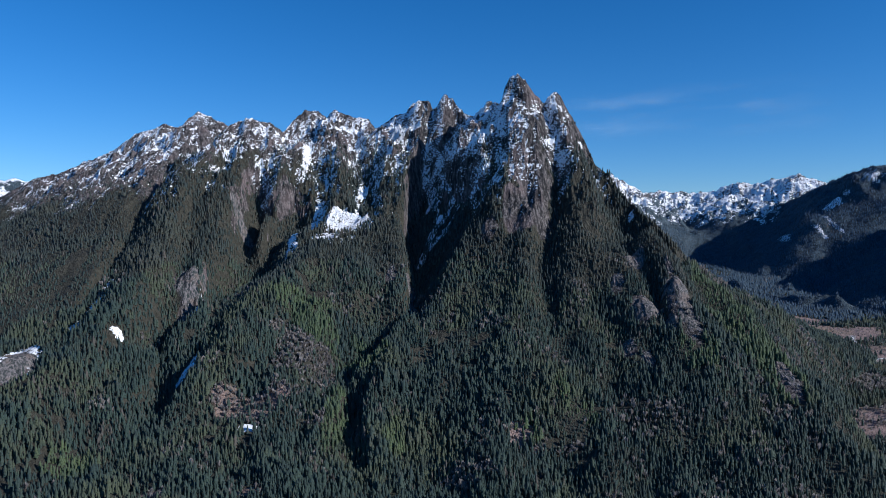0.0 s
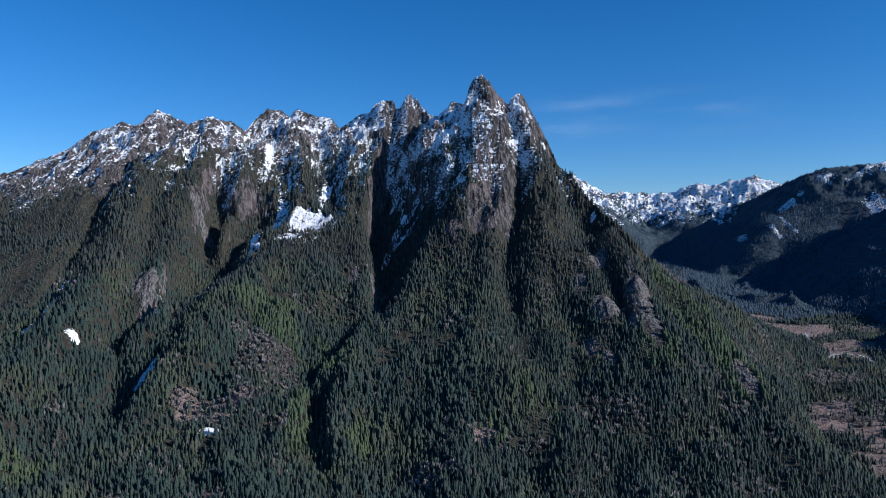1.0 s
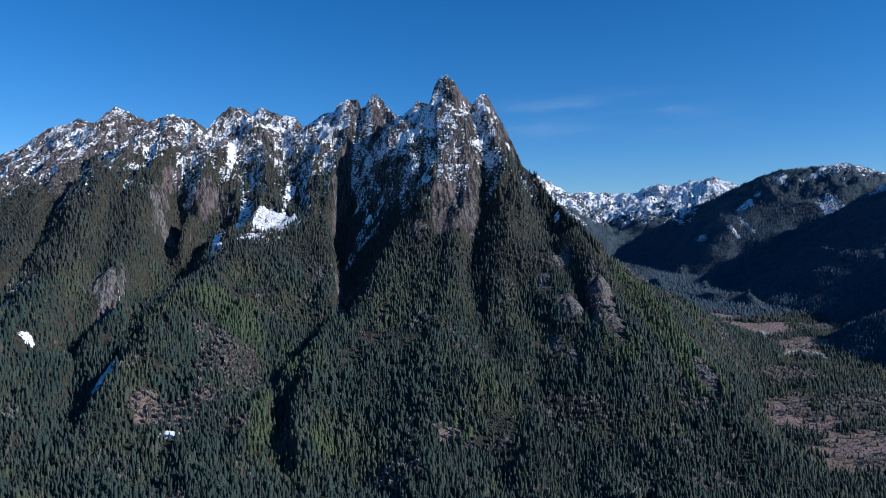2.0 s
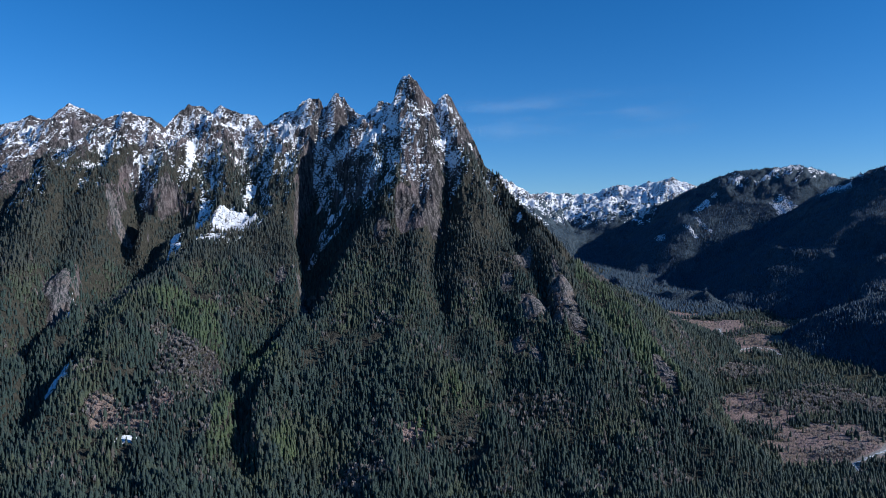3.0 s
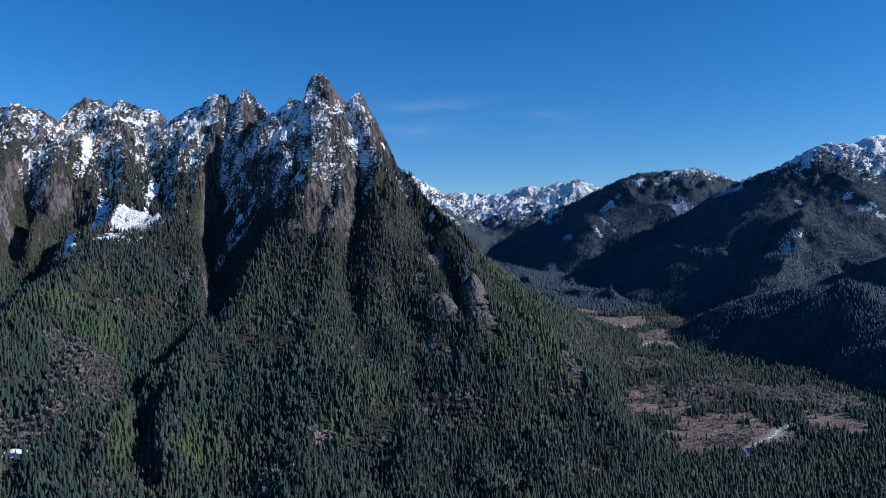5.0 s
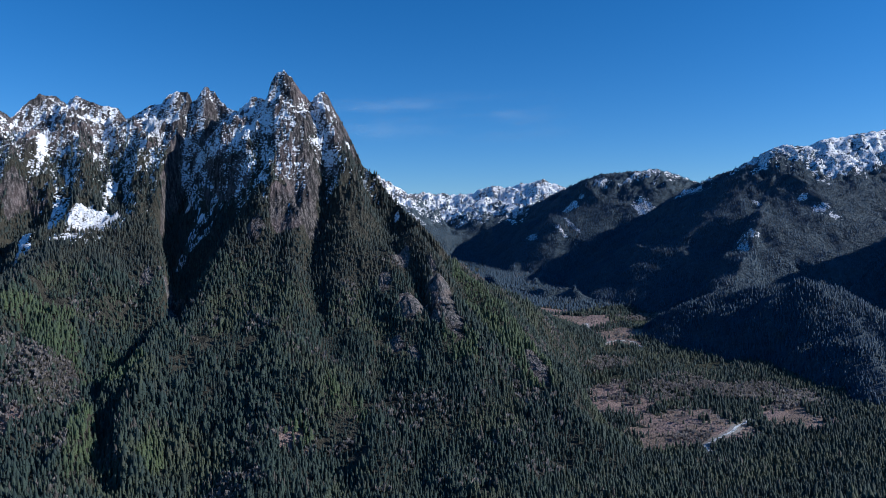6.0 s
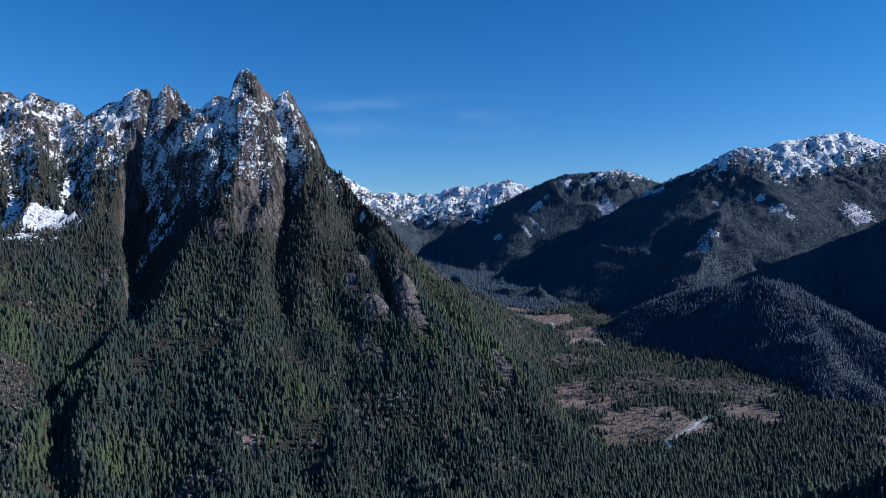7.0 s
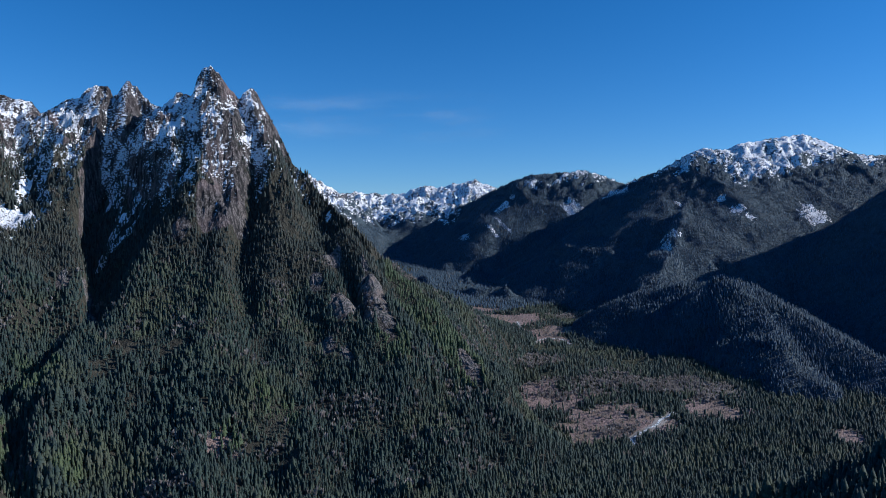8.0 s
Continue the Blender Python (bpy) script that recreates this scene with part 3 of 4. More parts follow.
main_land = Land(main_height, [(-1300, -640, 7), (-640, 560, 3.2), (560, 1350, 6)], [(700, 1560, 5), (1560, 2110, 2.3), (2110, 2300, 8)])
main_cover = cover_of(main_land, 390, 660, 0.41, 2.5, 610, SNOW_SPOTS, ROCK_SPOTS + BARE_SPOTS, BRUSH_SPOTS, COULOIR_SNOW)
main_mountain = main_land.build("mountain", MAIN_LAND, main_cover, False)
tagged(main_mountain, "steep twin-towered rock mountain, snow in its gullies, dark conifers below", "mountain")

left_land = Land(left_height, [(-2300, -1500, 9), (-1500, -550, 4.5), (-550, -300, 9)], [(1100, 1700, 9), (1700, 2260, 4.5), (2260, 2900, 12)])
left_cover = cover_of(left_land, 340, 640, 0.335, 1.5, 500)
left_mountain = left_land.build("mountain", MAIN_LAND, left_cover, False)
tagged(left_mountain, "long rocky ridge with snow patches above dark forest", "mountain")

hill_land = Land(hill_height, [(1000, 2100, 9)], [(900, 2300, 9)])
hill_cover = cover_of(hill_land, 900, 1000, 0.0, 2.0, 2000)
hill = hill_land.build("wooded_hill", HAZED_LAND, hill_cover)
tagged(hill, "low rounded hill covered in dark conifers, in shade", "hill")

right_land = Land(right_height, [(1000, 3200, 13)], [(2300, 4600, 13)])
right_cover = cover_of(right_land, 640, 800, 0.40, 1.6, 900, FAR_SNOW)
right_mountain = right_land.build("mountain", HAZED_LAND, right_cover)
tagged(right_mountain, "wooded mountain in shade, tinted blue for haze, with small snowfields", "mountain")

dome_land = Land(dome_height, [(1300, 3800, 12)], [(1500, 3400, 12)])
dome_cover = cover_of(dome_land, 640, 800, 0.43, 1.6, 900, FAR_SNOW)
dome_mountain = dome_land.build("mountain", HAZED_LAND, dome_cover)
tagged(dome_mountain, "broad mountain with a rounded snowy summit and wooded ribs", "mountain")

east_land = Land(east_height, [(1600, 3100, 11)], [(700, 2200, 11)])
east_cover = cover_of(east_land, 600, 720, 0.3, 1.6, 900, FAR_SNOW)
east_mountain = east_land.build("mountain", HAZED_LAND, east_cover)
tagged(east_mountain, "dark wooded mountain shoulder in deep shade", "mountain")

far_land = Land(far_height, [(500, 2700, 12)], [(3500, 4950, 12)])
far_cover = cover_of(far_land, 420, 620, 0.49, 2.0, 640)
far_range = far_land.build("mountain_range", HAZED_LAND, far_cover)
tagged(far_range, "distant jagged range white with snow", "mountain range")


knoll_land = Land(knoll_height, [(380, 1100, 9)], [(150, 600, 9)])
knoll_cover = cover_of(knoll_land, 900, 1000, 0.0, 2.0, 2000)
knoll = knoll_land.build("wooded_hill", VALLEY_LAND, knoll_cover)
tagged(knoll, "near wooded knoll with tall dark conifers", "hill")

far_left_land = Land(far_left_height, [(-2300, -1200, 14)], [(2400, 3300, 14)])
far_left_cover = cover_of(far_left_land, 540, 620, 0.6, 2.0, 900)
far_left_hill = far_left_land.build("mountain", HAZED_LAND, far_left_cover)
tagged(far_left_hill, "distant low summit flecked with snow", "mountain")


def snowfield(land, mountain, spot, seed, label="old snow lying in a hollow of the mountain"):
    """A field of packed snow with a ragged edge, lying on the land."""
    cx, cy, rx, ry = spot
    x, y = np.meshgrid(np.linspace(cx - 1.4 * rx, cx + 1.4 * rx, 34), np.linspace(cy - 1.4 * ry, cy + 1.4 * ry, 34))
    edge = np.hypot((x - cx) / rx, (y - cy) / ry) + 0.30 * fractal(x, y, 0.8 * rx, 3, seed) + 0.6 * fractal(x, y, 10, 3, seed + 7)
    z = land.sample(land.h, x, y) + 1.6 * step(1.05, 0.7, edge) - 0.8
    return patch_on("snowfield", x, y, z, edge < 1.0, SNOW, mountain, label)


def patch_on(name, x, y, z, inside, material, mountain, label):
    rows, cols = x.shape
    index = np.arange(rows * cols).reshape(rows, cols)
    quads = np.stack([index[:-1, :-1], index[:-1, 1:], index[1:, 1:], index[1:, :-1]], -1).reshape(-1, 4)
    quads = quads[inside.ravel()[quads].sum(1) > 1]
    if not len(quads):
        return None
    used = np.unique(quads)
    remap = np.full(rows * cols, -1)
    remap[used] = np.arange(len(used))
    return tagged(link_mesh(name, np.stack([x.ravel(), y.ravel(), z.ravel()], 1)[used], remap[quads], material, True, (), mountain), label)


def rock_face(land, mountain, spot, seed):
    """Bare cliff that stands proud of the wooded slope, split by upright cracks."""
    cx, cy, rx, ry = spot
    x, y = np.meshgrid(np.linspace(cx - 1.3 * rx, cx + 1.3 * rx, 48), np.linspace(cy - 1.3 * ry, cy + 1.3 * ry, 48))
    edge = np.hypot((x - cx) / rx, (y - cy) / ry) + 0.40 * fractal(x, y, 0.9 * rx, 3, seed) + 0.25 * fractal(x, y, 9, 2, seed + 2)
    bulge = step(1.05, 0.55, edge)
    wall = 0.12 * min(rx, ry) * step(-0.45, -0.05, (y - cy) / ry + 0.12 * fractal(x, y, 12, 2, seed + 5))  # the cliff itself, with a ledge on top
    z = land.sample(land.h, x, y) - 0.8 + bulge * (1.2 + wall + 0.8 * ridged(x + 0.3 * y, y * 0.1, 5, 3, seed) + 0.5 * fractal(x, y, 4, 2, seed + 3))
    y = y - bulge * (1.5 + 1.3 * ridged(x, z * 0.15, 5, 3, seed + 11))
    return patch_on("rock_face", x, y, z, edge < 1.0, CLIFF, mountain, "bare fractured grey-brown cliff")


for n, spot in enumerate(SNOW_SPOTS):
    if spot[2] < 24:
        continue  # small drifts lie among the rocks
    snowfield(main_land, main_mountain, spot, 700 + 3 * n)
for n, spot in enumerate(ROCK_SPOTS):
    rock_face(main_land, main_mountain, spot, 800 + 3 * n)
for n, spot in enumerate(FAR_SNOW):
    owners = ((right_land, right_mountain), (dome_land, dome_mountain), (east_land, east_mountain))
    at = [land.sample(land.h, np.array([spot[0]]), np.array([spot[1]]))[0] if land.xs[0] < spot[0] < land.xs[-1] and land.ys[0] < spot[1] < land.ys[-1] else -1e4 for land, _ in owners]
    land, mountain = owners[int(np.argmax(at))]
    snowfield(land, mountain, spot, 900 + 3 * n, "small snowfield high on the wooded mountain")
for n, spot in enumerate(RANGE_SNOW):
    snowfield(far_land, far_range, spot, 960 + 3 * n, "snowfield on the distant range")

# ---- the forest ----


def conifer(rng, tiers, sides, droop=0.25, full=0.8, girth=0.19):
    """One conifer 1 m high as stacked ragged skirts: vertices and triangles."""
    verts, faces = [], []
    for k in range(tiers):
        low = 0.06 + 0.74 * k / tiers
        top = min(1.0, low + (0.94 / tiers) * 1.75) if k < tiers - 1 else 1.0
        wide = girth * (1 - low) ** full + 0.015
        base = len(verts)
        verts.append((rng.uniform(-0.01, 0.01), rng.uniform(-0.01, 0.01), top))
        spin = rng.uniform(0, 6.28)
        for s in range(sides):
            a = spin + 6.2832 * s / sides
            r = wide * (rng.uniform(0.85, 1.2) if s % 2 else rng.uniform(0.5, 0.8))
            verts.append((r * math.cos(a), r * math.sin(a), low - (droop * 0.1 if s % 2 else -0.03)))
        for s in range(sides):
            faces.append((base, base + 1 + s, base + 1 + (s + 1) % sides))
    return np.array(verts), np.array(faces)


def plant(name, material, kinds, x, y, z, tall, wide, rng, parent=None):
    """Many plants in one mesh, each a turned and scaled copy of one of the kinds."""
    pick = rng.integers(0, len(kinds), len(x))
    all_v, all_f, all_t, start = [], [], [], 0
    turn = rng.uniform(0, 6.2832, len(x))
    tint = np.clip(rng.normal(0.42, 0.2, len(x)) + 0.28 * fractal(x, y, 70, 3, 541), 0, 1)
    for k, (tv, tf) in enumerate(kinds):
        m = pick == k
        if not m.any():
            continue
        c, s = np.cos(turn[m])[:, None], np.sin(turn[m])[:, None]
        w, t = (tall[m] * wide[m])[:, None], tall[m][:, None]
        vx = (c * tv[:, 0] - s * tv[:, 1]) * w + x[m][:, None]
        vy = (s * tv[:, 0] + c * tv[:, 1]) * w + y[m][:, None]
        vz = tv[:, 2] * t + z[m][:, None]
        v = np.stack([vx, vy, vz], -1).reshape(-1, 3)
        f = (tf[None] + (np.arange(m.sum()) * len(tv))[:, None, None]).reshape(-1, 3) + start
        all_v.append(v), all_f.append(f), all_t.append(np.repeat(tint[m], len(tv)))
        start += len(v)
    olive = blobs(x, y, OLIVE_SPOTS, 441) * rng.uniform(0.4, 1.0, len(x))
    order = np.concatenate([np.repeat(olive[pick == k], len(tv)) for k, (tv, tf) in enumerate(kinds)])
    return link_mesh(name, np.concatenate(all_v), np.concatenate(all_f), material, True, {"tint": np.concatenate(all_t), "olive": order}, parent)


def sites(rng, x0, x1, y0, y1, gap):
    gx, gy = np.meshgrid(np.arange(x0, x1, gap), np.arange(y0, y1, gap))
    return (gx + rng.uniform(-0.48, 0.48, gx.shape) * gap).ravel(), (gy + rng.uniform(-0.48, 0.48, gy.shape) * gap).ravel()


def grow(land, cover, x, y, rng, tree_line, steepest, base_density=1.0):
    """Which of the sites bear a tree, and how vigorous it is (1 in the valley, small on high ground)."""
    h = land.sample(land.h, x, y)
    slope, over = land.sample(land.slope, x, y), land.sample(land.over, x, y)
    facing = land.sample(land.face_camera, x, y)
    open_ground = land.sample(cover["rock"], x, y) * 0.93
    lying = blobs(x, y, SNOW_SPOTS, 411)
    clumps = fractal(x, y, 70, 3, 501)
    vigour = step(tree_line + 150, tree_line - 60, h + 40 * clumps)
    chance = base_density * step(-1.15, -0.45, fractal(x, y, 30, 3, 521)) * (0.42 + 0.58 * step(1.0, 0.35, open_ground)) * (0.15 + 0.85 * vigour) * step(steepest + 0.5, steepest, slope) * (1 - lying) * (1 - 0.9 * land.sample(cover["brush"], x, y)) * (1 - 0.75 * land.sample(cover["shady"], x, y)) * (1 - 0.75 * blobs(x, y, GREY_SPOTS, 431)) * (1 - blobs(x, y, [(cx, cy - 5, rx, ry + 5) for cx, cy, rx, ry in ROCK_SPOTS + BARE_SPOTS], 421))
    # trees are left off slopes turned away from the camera
    ok = (rng.uniform(0, 1, x.shape) < chance) & (facing > -0.35) & (over > 0.5)
    return ok, h, vigour


KIND_RNG = random.Random(4)
NEAR_KINDS = [conifer(KIND_RNG, 4, 7) for _ in range(3)] + [conifer(KIND_RNG, 4, 6, 0.4, 0.5, 0.17) for _ in range(3)] + [conifer(KIND_RNG, 4, 6, 0.1, 1.0, 0.14) for _ in range(2)]
MID_KINDS = [conifer(KIND_RNG, 3, 6) for _ in range(3)] + [conifer(KIND_RNG, 3, 6, 0.4, 0.5, 0.17) for _ in range(3)] + [conifer(KIND_RNG, 3, 5, 0.1, 1.0, 0.13) for _ in range(2)]
FAR_KINDS = [conifer(KIND_RNG, 2, 5) for _ in range(4)]
TINY_KINDS = [conifer(KIND_RNG, 1, 6) for _ in range(4)]


def forest(label, land, cover, material, kinds, box, gap, tree_line, steepest, size, seed, top=None, front=0):
    rng = np.random.default_rng(seed)
    x, y = sites(rng, *box, gap)
    ok, h, vigour = grow(land, cover, x, y, rng, tree_line, steepest)
    x, y, h, vigour = x[ok], y[ok], h[ok], vigour[ok]
    if top is not None:
        keep = h > top(x, y) - 1
        x, y, h, vigour = x[keep], y[keep], h[keep], vigour[keep]
    if front:
        order = np.argsort(np.hypot(x, y))
        x, y, h, vigour = x[order], y[order], h[order], vigour[order]
    tall = size * (0.36 + 0.64 * vigour) * (0.42 + 0.95 * rng.beta(1.6, 2.4, len(x))) * (1 + 0.30 * fractal(x, y, 55, 3, seed) + 0.22 * value_noise(x, y, 260, seed + 9))
    wide = rng.uniform(0.85, 1.6, len(x))
    FRONT_TREES.extend(zip(x[:front].tolist(), y[:front].tolist(), (h - 0.6)[:front].tolist(), tall[:front].tolist(), wide[:front].tolist()))
    rest = np.arange(len(x)) >= front
    high = h + 45 * fractal(x, y, 140, 3, 561) > 330
    for here, needles, words in ((rest & ~high, material, label), (rest & high, HIGH_NEEDLES, "grey-green high conifers thinning out among the rocks")):
        if material is not NEEDLES:
            here, needles = (rest, material) if words is label else (rest & False, material)
        if here.any():
            tagged(plant("forest", needles, kinds, x[here], y[here], h[here] - 0.6, tall[here], wide[here], rng), words, "forest", kind="stuff")


split = 1430
FRONT_TREES = []
forest("dark green conifer forest on the mountain's lower slopes", main_land, main_cover, NEEDLES, NEAR_KINDS, (-1100, 1000, 780, split), 5.5, 530, 3.0, 17, 1, front=300)
forest("dark green conifer forest on the mountain's upper slopes", main_land, main_cover, NEEDLES, MID_KINDS, (-1100, 1200, split, 2150), 5.2, 620, 4.5, 13.5, 2)
forest("dark conifer forest below the rocky ridge", left_land, left_cover, NEEDLES, FAR_KINDS, (-2000, -500, 1150, 2400), 6.4, 510, 2.2, 10.5, 3, main_height)
forest("shaded conifers on the low hill", hill_land, hill_cover, HAZED_NEEDLES, FAR_KINDS, (1050, 2050, 950, 2250), 6.2, 900, 2.0, 12.5, 4)
forest("shaded conifers on the mountain, tinted blue for haze", right_land, right_cover, HAZED_NEEDLES, TINY_KINDS, (1000, 2900, 2300, 4300), 8.2, 760, 1.6, 11, 5)
forest("conifers on the ribs of the snowy mountain", dome_land, dome_cover, HAZED_NEEDLES, TINY_KINDS, (1400, 3500, 1600, 3300), 8.2, 740, 1.6, 11, 6)
forest("shaded conifers on the dark shoulder", east_land, east_cover, HAZED_NEEDLES, TINY_KINDS, (1650, 2700, 1000, 2150), 8.2, 680, 1.6, 11, 7)
forest("haze-tinted conifers at the foot of the distant range", far_land, far_cover, HAZED_NEEDLES, TINY_KINDS, (1050, 2100, 3520, 4700), 9.0, 470, 1.6, 10, 9)

forest("tall dark conifers on the near knoll", knoll_land, knoll_cover, NEEDLES, NEAR_KINDS, (470, 1000, 200, 560), 7.5, 900, 2.0, 17, 8)


def any_height(x, y):
    return np.max([f(x, y) for f in (main_height, hill_height, right_height, dome_height, east_height)], axis=0)


def valley_forest(label, kinds, box, gap, seed, needles=NEEDLES):
    rng = np.random.default_rng(seed)
    x, y = sites(rng, *box, gap)
    z = valley.sample(valley.h, x, y)
    open_ground = np.maximum(blobs(x, y, MEADOWS, 431), 0.9 * blobs(x, y, BARE_WOOD, 431))
    ok = (rng.uniform(0, 1, x.shape) < (0.96 - 0.93 * open_ground) * step(-1.3, -0.6, fractal(x, y, 110, 3, 511))) & (any_height(x, y) < z + 2)
    ok &= (line_distance(x, y, RIVER) > 7) & (line_distance(x, y, CREEK) > 7) & (np.hypot(x, y) > 1030)
    x, y, z = x[ok], y[ok], z[ok]
    tall = 8 + 12 * rng.beta(1.5, 2.2, len(x))
    ob = plant("forest", needles, kinds, x, y, z - 0.5, tall, rng.uniform(1.0, 1.75, len(x)), rng)
    return tagged(ob, label, "forest", kind="stuff")


valley_forest("dark conifer forest on the valley floor by the river", MID_KINDS, (-950, 1700, 560, 1500), 6.8, 11)
valley_forest("conifers scattered along the upper valley floor", FAR_KINDS, (400, 2000, 1500, 2300), 9.5, 12)
valley_forest("haze-tinted conifers along the upper valley floor", TINY_KINDS, (600, 2100, 2300, 3300), 9.5, 14, HAZED_NEEDLES)
valley_forest("distant haze-tinted conifers at the head of the valley", TINY_KINDS, (900, 2300, 3300, 4500), 12.0, 13, HAZED_NEEDLES)

# ---- brush, bare trees and the river in the valley ----


def bush(rng, blades):
    """A bare shrub or leafless tree 1 m high: a sheaf of twiggy sprays that spread from a short stem."""
    verts, faces = [], []
    for _ in range(blades):
        a, lean = rng.uniform(0, 6.28), rng.uniform(0.05, 0.42)
        top = rng.uniform(0.6, 1.0)
        c, s, w = math.cos(a), math.sin(a), rng.uniform(0.10, 0.20)
        base = len(verts)
        low = rng.uniform(0.0, 0.35)
        verts += [(0.3 * lean * c, 0.3 * lean * s, low), (lean * c - w * s, lean * s + w * c, top * 0.8), (lean * c * 1.2 + 0.4 * w * s, lean * s * 1.2 - 0.4 * w * c, top), (lean * c + w * s, lean * s - w * c, top * 0.65)]
        faces += [(base, base + 3, base + 2), (base, base + 2, base + 1)]
    return np.array(verts), np.array(faces)


def twig_material(name, a, b):
    n = Nodes(name)
    colour = n.mix(n.attribute("tint"), a, b)
    colour = n.mix(n.ramp(n.noise(0.7, 3, 0.7), 0.35, 0.65, 0.0, 0.6), colour, tuple(0.65 * c for c in a))
    mat = n.finish(colour, 0.85, n.bump(n.noise(0.5, 3, 0.7), 0.7, 0.5), 0.15)
    thin = n.add("ShaderNodeBsdfTranslucent", {"Color": colour}).outputs[0]
    both = n.add("ShaderNodeMixShader", {0: 0.45, 1: n.bsdf.outputs[0], 2: thin}).outputs[0]
    n.tree.links.new(both, n.tree.nodes["Material Output"].inputs["Surface"])
    return mat


BRUSH_TWIGS = twig_material("bare_brush_twigs", (0.25, 0.185, 0.170), (0.40, 0.31, 0.285))
GREY_TWIGS = twig_material("bare_tree_twigs", (0.235, 0.215, 0.205), (0.39, 0.36, 0.34))
TWIG_RNG = random.Random(9)
BUSHES = [bush(TWIG_RNG, 4) for _ in range(5)]
BARE_TREES = [bush(TWIG_RNG, 9) for _ in range(5)]


def scatter(label, name, category, material, kinds, spots, height_at, gap, low, high, seed, grow_out=1.0, share=1.0):
    """Shrubs or bare trees all over the given patches."""
    rng = np.random.default_rng(seed)
    xs, ys = [], []
    for cx, cy, rx, ry in spots:
        x, y = sites(rng, cx - 1.4 * rx, cx + 1.4 * rx, cy - 1.4 * ry, cy + 1.4 * ry, gap)
        xs.append(x), ys.append(y)
    x, y = np.concatenate(xs), np.concatenate(ys)
    inside = blobs(x, y, [(cx, cy, rx * grow_out, ry * grow_out) for cx, cy, rx, ry in spots], 431)
    ok = (rng.uniform(0, 1, x.shape) < share * inside) & (line_distance(x, y, RIVER) > 9) & (line_distance(x, y, CREEK) > 9)
    x, y = x[ok], y[ok]
    ob = plant(name, material, kinds, x, y, height_at(x, y) - 0.2, rng.uniform(low, high, len(x)), rng.uniform(0.8, 1.3, len(x)), rng)
    return tagged(ob, label, category, kind="stuff")


def valley_top(x, y):
    return valley.sample(valley.h, x, y)


def main_top(x, y):
    return np.maximum(main_land.sample(main_land.h, x, y), valley_top(x, y))


scatter("leafless reddish-brown brush covering the valley meadows", "brush", "brush", BRUSH_TWIGS, BUSHES, MEADOWS, valley_top, 5.0, 0.6, 1.6, 31, 1.0, 0.6)
scatter("bare grey-brown trees along the meadows", "bare_trees", "bare trees", GREY_TWIGS, BARE_TREES, MEADOWS, valley_top, 17.0, 5, 10, 32, 1.35, 0.6)
scatter("bare grey-brown woodland beside the meadows", "bare_trees", "bare trees", GREY_TWIGS, BARE_TREES, BARE_WOOD, valley_top, 7.5, 6, 12, 35, 1.1, 0.8)
scatter("bare brown brush in clearings of the forest", "brush", "brush", BRUSH_TWIGS, BUSHES, BRUSH_SPOTS, main_top, 4.0, 1.5, 4.0, 33)
scatter("bare grey trees round the clearings", "bare_trees", "bare trees", GREY_TWIGS, BARE_TREES, BRUSH_SPOTS, main_top, 9.0, 7, 13, 34, 1.3, 0.6)

scatter("leafless grey trees and dead timber on the slope", "bare_trees", "bare trees", GREY_TWIGS, BARE_TREES, GREY_SPOTS, main_top, 6.0, 6, 13, 37, 1.1, 0.85)


def mixed_bare_trees():
    """Leafless trees among the conifers, in loose stands on the lower slopes."""
    rng = np.random.default_rng(36)
    x, y = sites(rng, -1000, 950, 880, 1650, 9.0)
    h = main_top(x, y)
    stands = fractal(x, y, 75, 3, 551)
    ok = (rng.uniform(0, 1, x.shape) < 0.75 * step(0.45, 0.95, stands) * (1 - blobs(x, y, OLIVE_SPOTS, 441))) & (h < 360) & (main_land.sample(main_land.over, x, y) > 0.5)
    x, y, h = x[ok], y[ok], h[ok]
    ob = plant("bare_trees", GREY_TWIGS, BARE_TREES, x, y, h - 0.3, rng.uniform(9, 17, len(x)), rng.uniform(0.6, 1.0, len(x)), rng)
    return tagged(ob, "leafless grey-brown trees among the conifers", "bare trees", kind="stuff")


mixed_bare_trees()


def ribbon(name, line, half, lift, material, seed, parent=None):
    """A strip along the valley floor that wanders a little and swells and narrows."""
    steps = []
    for (ax, ay), (bx, by) in zip(line[:-1], line[1:]):
        count = max(2, int(math.hypot(bx - ax, by - ay) / 9))
        steps += [(ax + (bx - ax) * k / count, ay + (by - ay) * k / count, bx - ax, by - ay) for k in range(count)]
    x, y, dx, dy = (np.array(c) for c in zip(*steps))
    size = np.hypot(dx, dy)
    nx, ny = -dy / size, dx / size
    shift = 5 * fractal(x, y, 60, 2, seed)
    wide = half * (1 + 0.55 * fractal(x, y, 40, 2, seed + 5))
    rows = []
    for off in (-1, -0.35, 0.35, 1):
        px, py = x + nx * (shift + off * wide), y + ny * (shift + off * wide)
        rows.append(np.stack([px, py, valley_top(px, py) + lift], 1))
    n = len(x)
    quads = np.concatenate([np.stack([np.arange(n - 1) + k * n, np.arange(1, n) + k * n, np.arange(1, n) + (k + 1) * n, np.arange(n - 1) + (k + 1) * n], 1) for k in range(3)])
    return link_mesh(name, np.concatenate(rows), quads, material, True, (), parent)


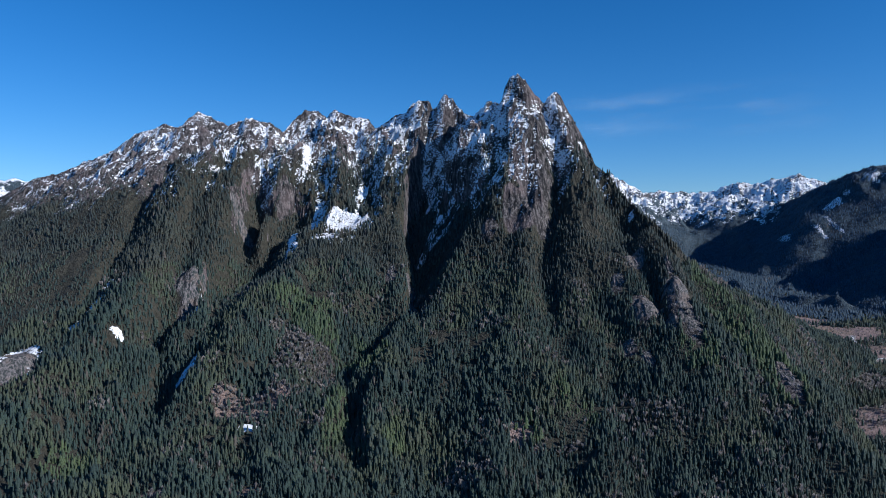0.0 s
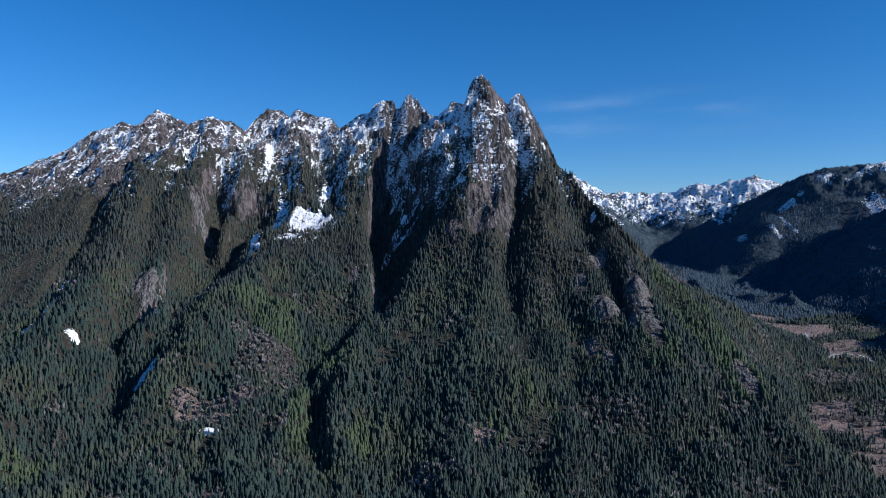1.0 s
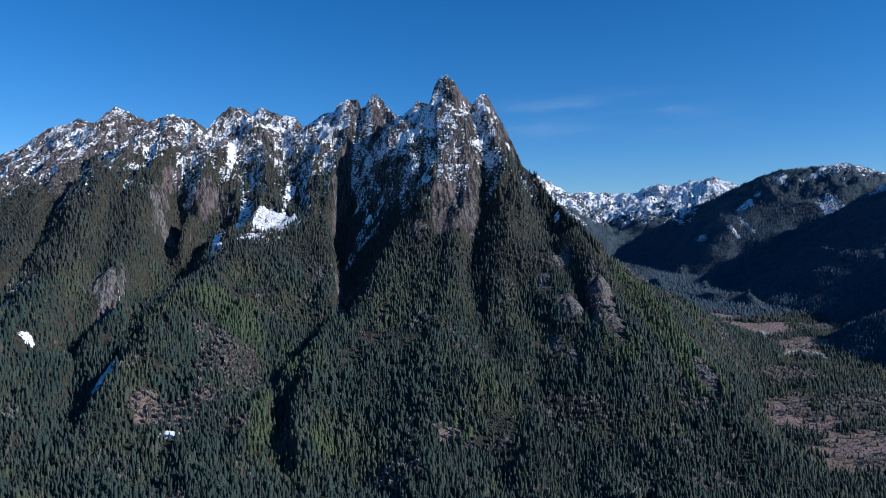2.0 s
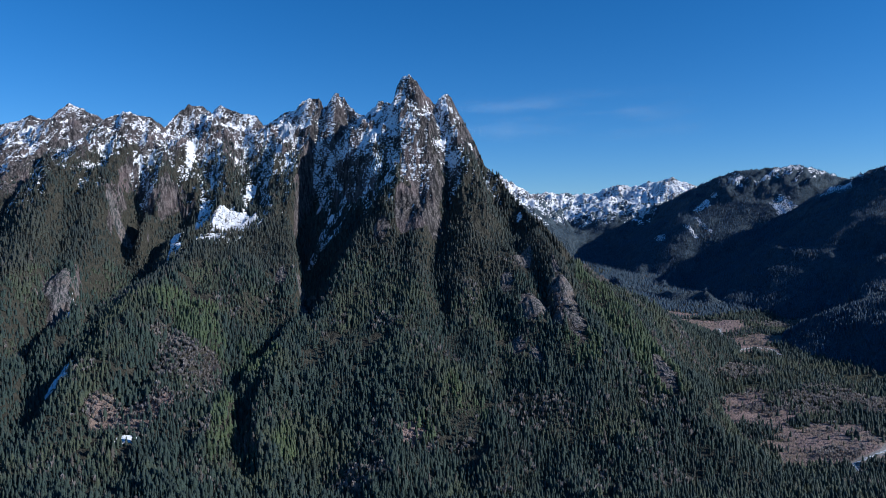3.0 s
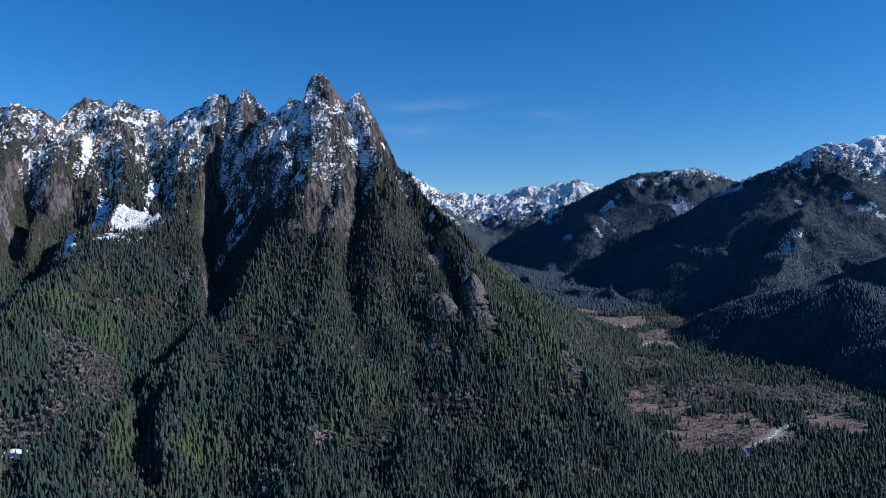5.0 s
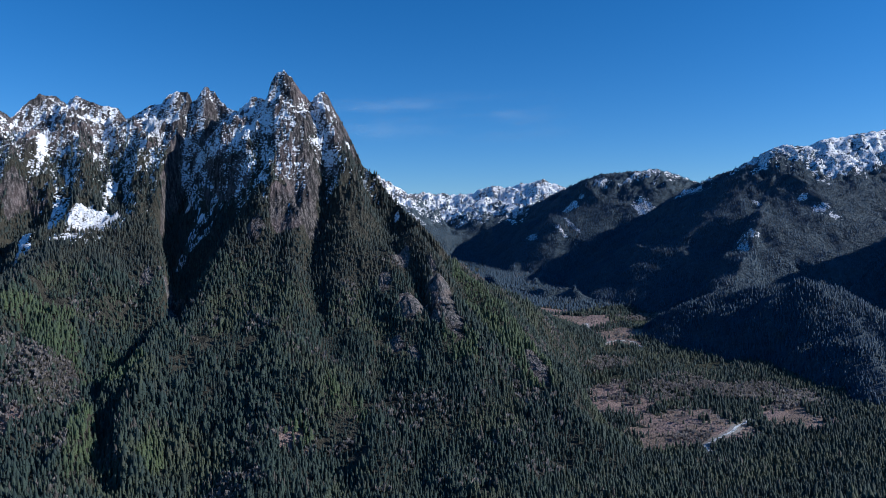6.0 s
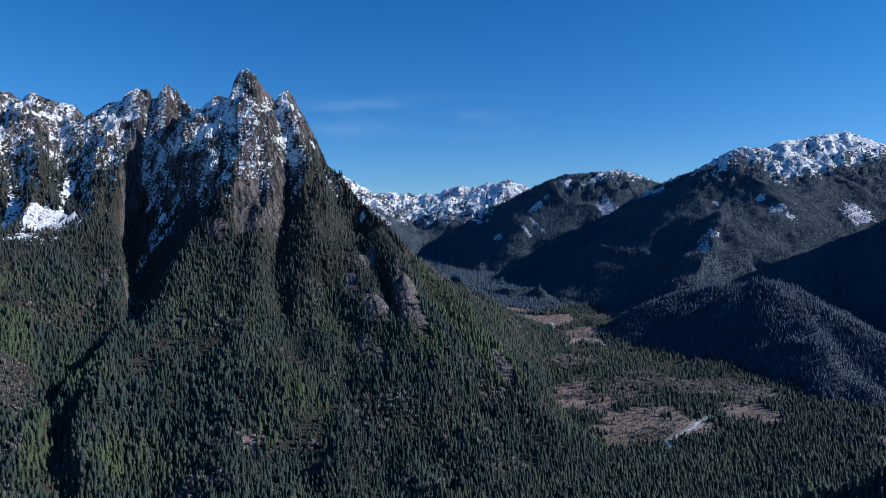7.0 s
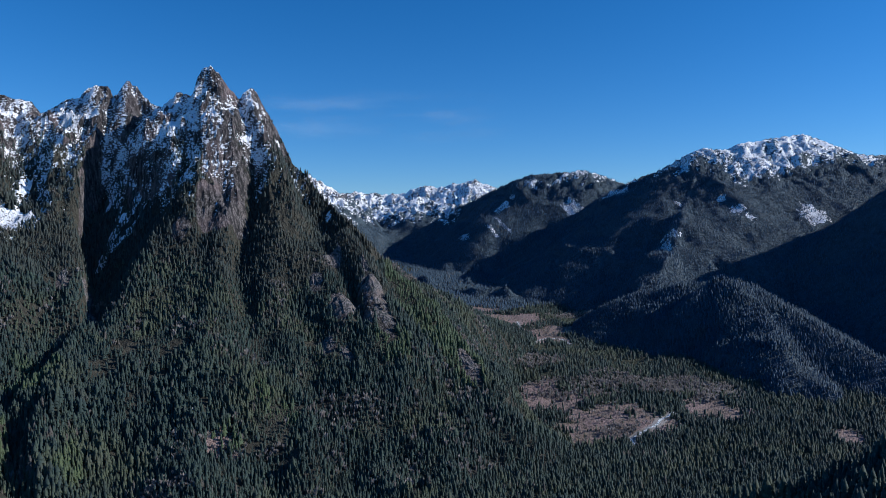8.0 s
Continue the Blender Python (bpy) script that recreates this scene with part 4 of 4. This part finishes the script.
def gravel_material():
    n = Nodes("river_gravel")
    colour = n.mix(n.ramp(n.noise(1.5, 4, 0.7), 0.35, 0.65), (0.30, 0.28, 0.265), (0.19, 0.175, 0.165))
    colour = n.mix(n.ramp(n.noise(18, 3, 0.5), 0.5, 0.65), colour, (0.19, 0.155, 0.125))
    return n.finish(colour, 0.9, n.bump(n.noise(0.8, 4, 0.7), 0.8, 0.5), 0.2)


def water_material():
    n = Nodes("river_water")
    rapids = n.ramp(n.noise(5, 4, 0.65), 0.42, 0.55)
    colour = n.mix(rapids, (0.16, 0.19, 0.19), (0.62, 0.64, 0.65))
    return n.finish(colour, n.ramp(rapids, 0, 1, 0.12, 0.6), n.bump(n.noise(1.4, 3, 0.6), 0.4, 0.3), 0.5)


GRAVEL, WATER = gravel_material(), water_material()
for course in (RIVER, CREEK):
    tagged(ribbon("riverbank", course, 8.5, 0.25, GRAVEL, 601), "pale grey gravel bars beside the river", "riverbank", kind="structure")
    tagged(ribbon("river", course, 2.2, 0.7, WATER, 601), "narrow river with white water on the valley floor", "river", kind="structure")

# ---- single conifers along the mountain's foot ----


def trunk_mesh():
    bm = bmesh.new()
    bmesh.ops.create_cone(bm, cap_ends=True, segments=6, radius1=0.022, radius2=0.008, depth=0.6)
    bmesh.ops.translate(bm, verts=bm.verts, vec=(0, 0, 0.25))
    mesh = bpy.data.meshes.new("trunk")
    bm.to_mesh(mesh)
    bm.free()
    return mesh


def bark_material():
    n = Nodes("conifer_bark")
    upright = n.add("ShaderNodeMapping", {"Vector": n.place, "Scale": (1.0, 1.0, 0.2)}).outputs[0]
    furrows = n.noise(0.3, 4, 0.6, upright)
    return n.finish(n.mix(n.ramp(furrows, 0.35, 0.65), (0.06, 0.048, 0.038), (0.14, 0.115, 0.095)), 0.9, n.bump(furrows, 0.8, 0.05), 0.2)


TRUNK = trunk_mesh()
TRUNK.materials.append(bark_material())


def conifer_tree(kind, tint):
    """A conifer with its trunk and its crown, 1 m high, to be scaled."""
    tree = new("conifer_tree")
    verts, faces = kind
    crown = link_mesh("crown", verts, faces, NEEDLES, False, {"tint": np.full(len(verts), tint), "olive": np.zeros(len(verts))}, tree)
    trunk = new("trunk", TRUNK)
    trunk.parent = tree
    return tagged(tree, "tall dark green conifer at the mountain's foot", "tree", "conifers at the mountain's foot")


STAND_RNG = random.Random(12)
MODELS = [conifer_tree(conifer(STAND_RNG, 7, 9), 0.15 + 0.14 * k) for k in range(5)]
for n, (x, y, z, tall, wide) in enumerate(FRONT_TREES):
    m = Matrix.LocRotScale((x, y, z), Euler((0, 0, STAND_RNG.uniform(0, 6.28))), None)
    model = MODELS[n % 5]
    tree = model if n < 5 else copy_thing(model, m)
    tree.matrix_basis = m @ Matrix.Diagonal((tall * wide, tall * wide, tall, 1))

# ---- thin high cloud ----


def cloud_material():
    n = Nodes("cirrus")
    drawn = n.add("ShaderNodeMapping", {"Vector": n.place, "Scale": (0.45, 0.45, 1.6)}).outputs[0]
    wisps = n.ramp(n.noise(260, 6, 0.62, drawn), 0.36, 0.82)
    thick = n.math("MULTIPLY", n.math("MULTIPLY", wisps, n.attribute("body")), 0.34)
    clear = n.add("ShaderNodeBsdfTransparent").outputs[0]
    white = n.add("ShaderNodeBsdfTranslucent", {"Color": (0.74, 0.90, 1.0, 1)}).outputs[0]
    white_front = n.add("ShaderNodeBsdfDiffuse", {"Color": (0.74, 0.90, 1.0, 1)}).outputs[0]
    both = n.add("ShaderNodeMixShader", {0: 0.5, 1: white, 2: white_front}).outputs[0]
    veil = n.add("ShaderNodeMixShader", {0: thick, 1: clear, 2: both}).outputs[0]
    n.tree.links.new(veil, n.tree.nodes["Material Output"].inputs["Surface"])
    return n.mat


def cirrus(azimuth, half, low, high, away, material):
    """A faint veil of ice cloud, bent round the sky and placed to fit the camera's view; low and high in metres."""
    u, v = np.meshgrid(np.linspace(-1, 1, 40), np.linspace(0, 1, 14))
    a = np.radians(azimuth + half * u)
    far = away * (0.84 + 0.16 * v)  # tilted up and away to catch the sun; heights scaled to keep the same view
    x, y, z = far * np.sin(a), far * np.cos(a), EYE + (low + (high - low) * v - EYE) * far / away
    index = np.arange(u.size).reshape(u.shape)
    quads = np.stack([index[:-1, :-1], index[:-1, 1:], index[1:, 1:], index[1:, :-1]], -1).reshape(-1, 4)
    body = step(1.0, 0.35, np.abs(u)) * step(0.0, 0.35, v) * step(1.0, 0.6, v)
    cloud = link_mesh("cloud", np.stack([x.ravel(), y.ravel(), z.ravel()], 1), quads, material, True, {"body": body.ravel()})
    cloud.visible_shadow = False
    return tagged(cloud, "faint white wisp of high thin cloud", "cloud", kind="structure")


CIRRUS = cloud_material()
cirrus(19.0, 11.5, 1010, 1400, 4850, CIRRUS)
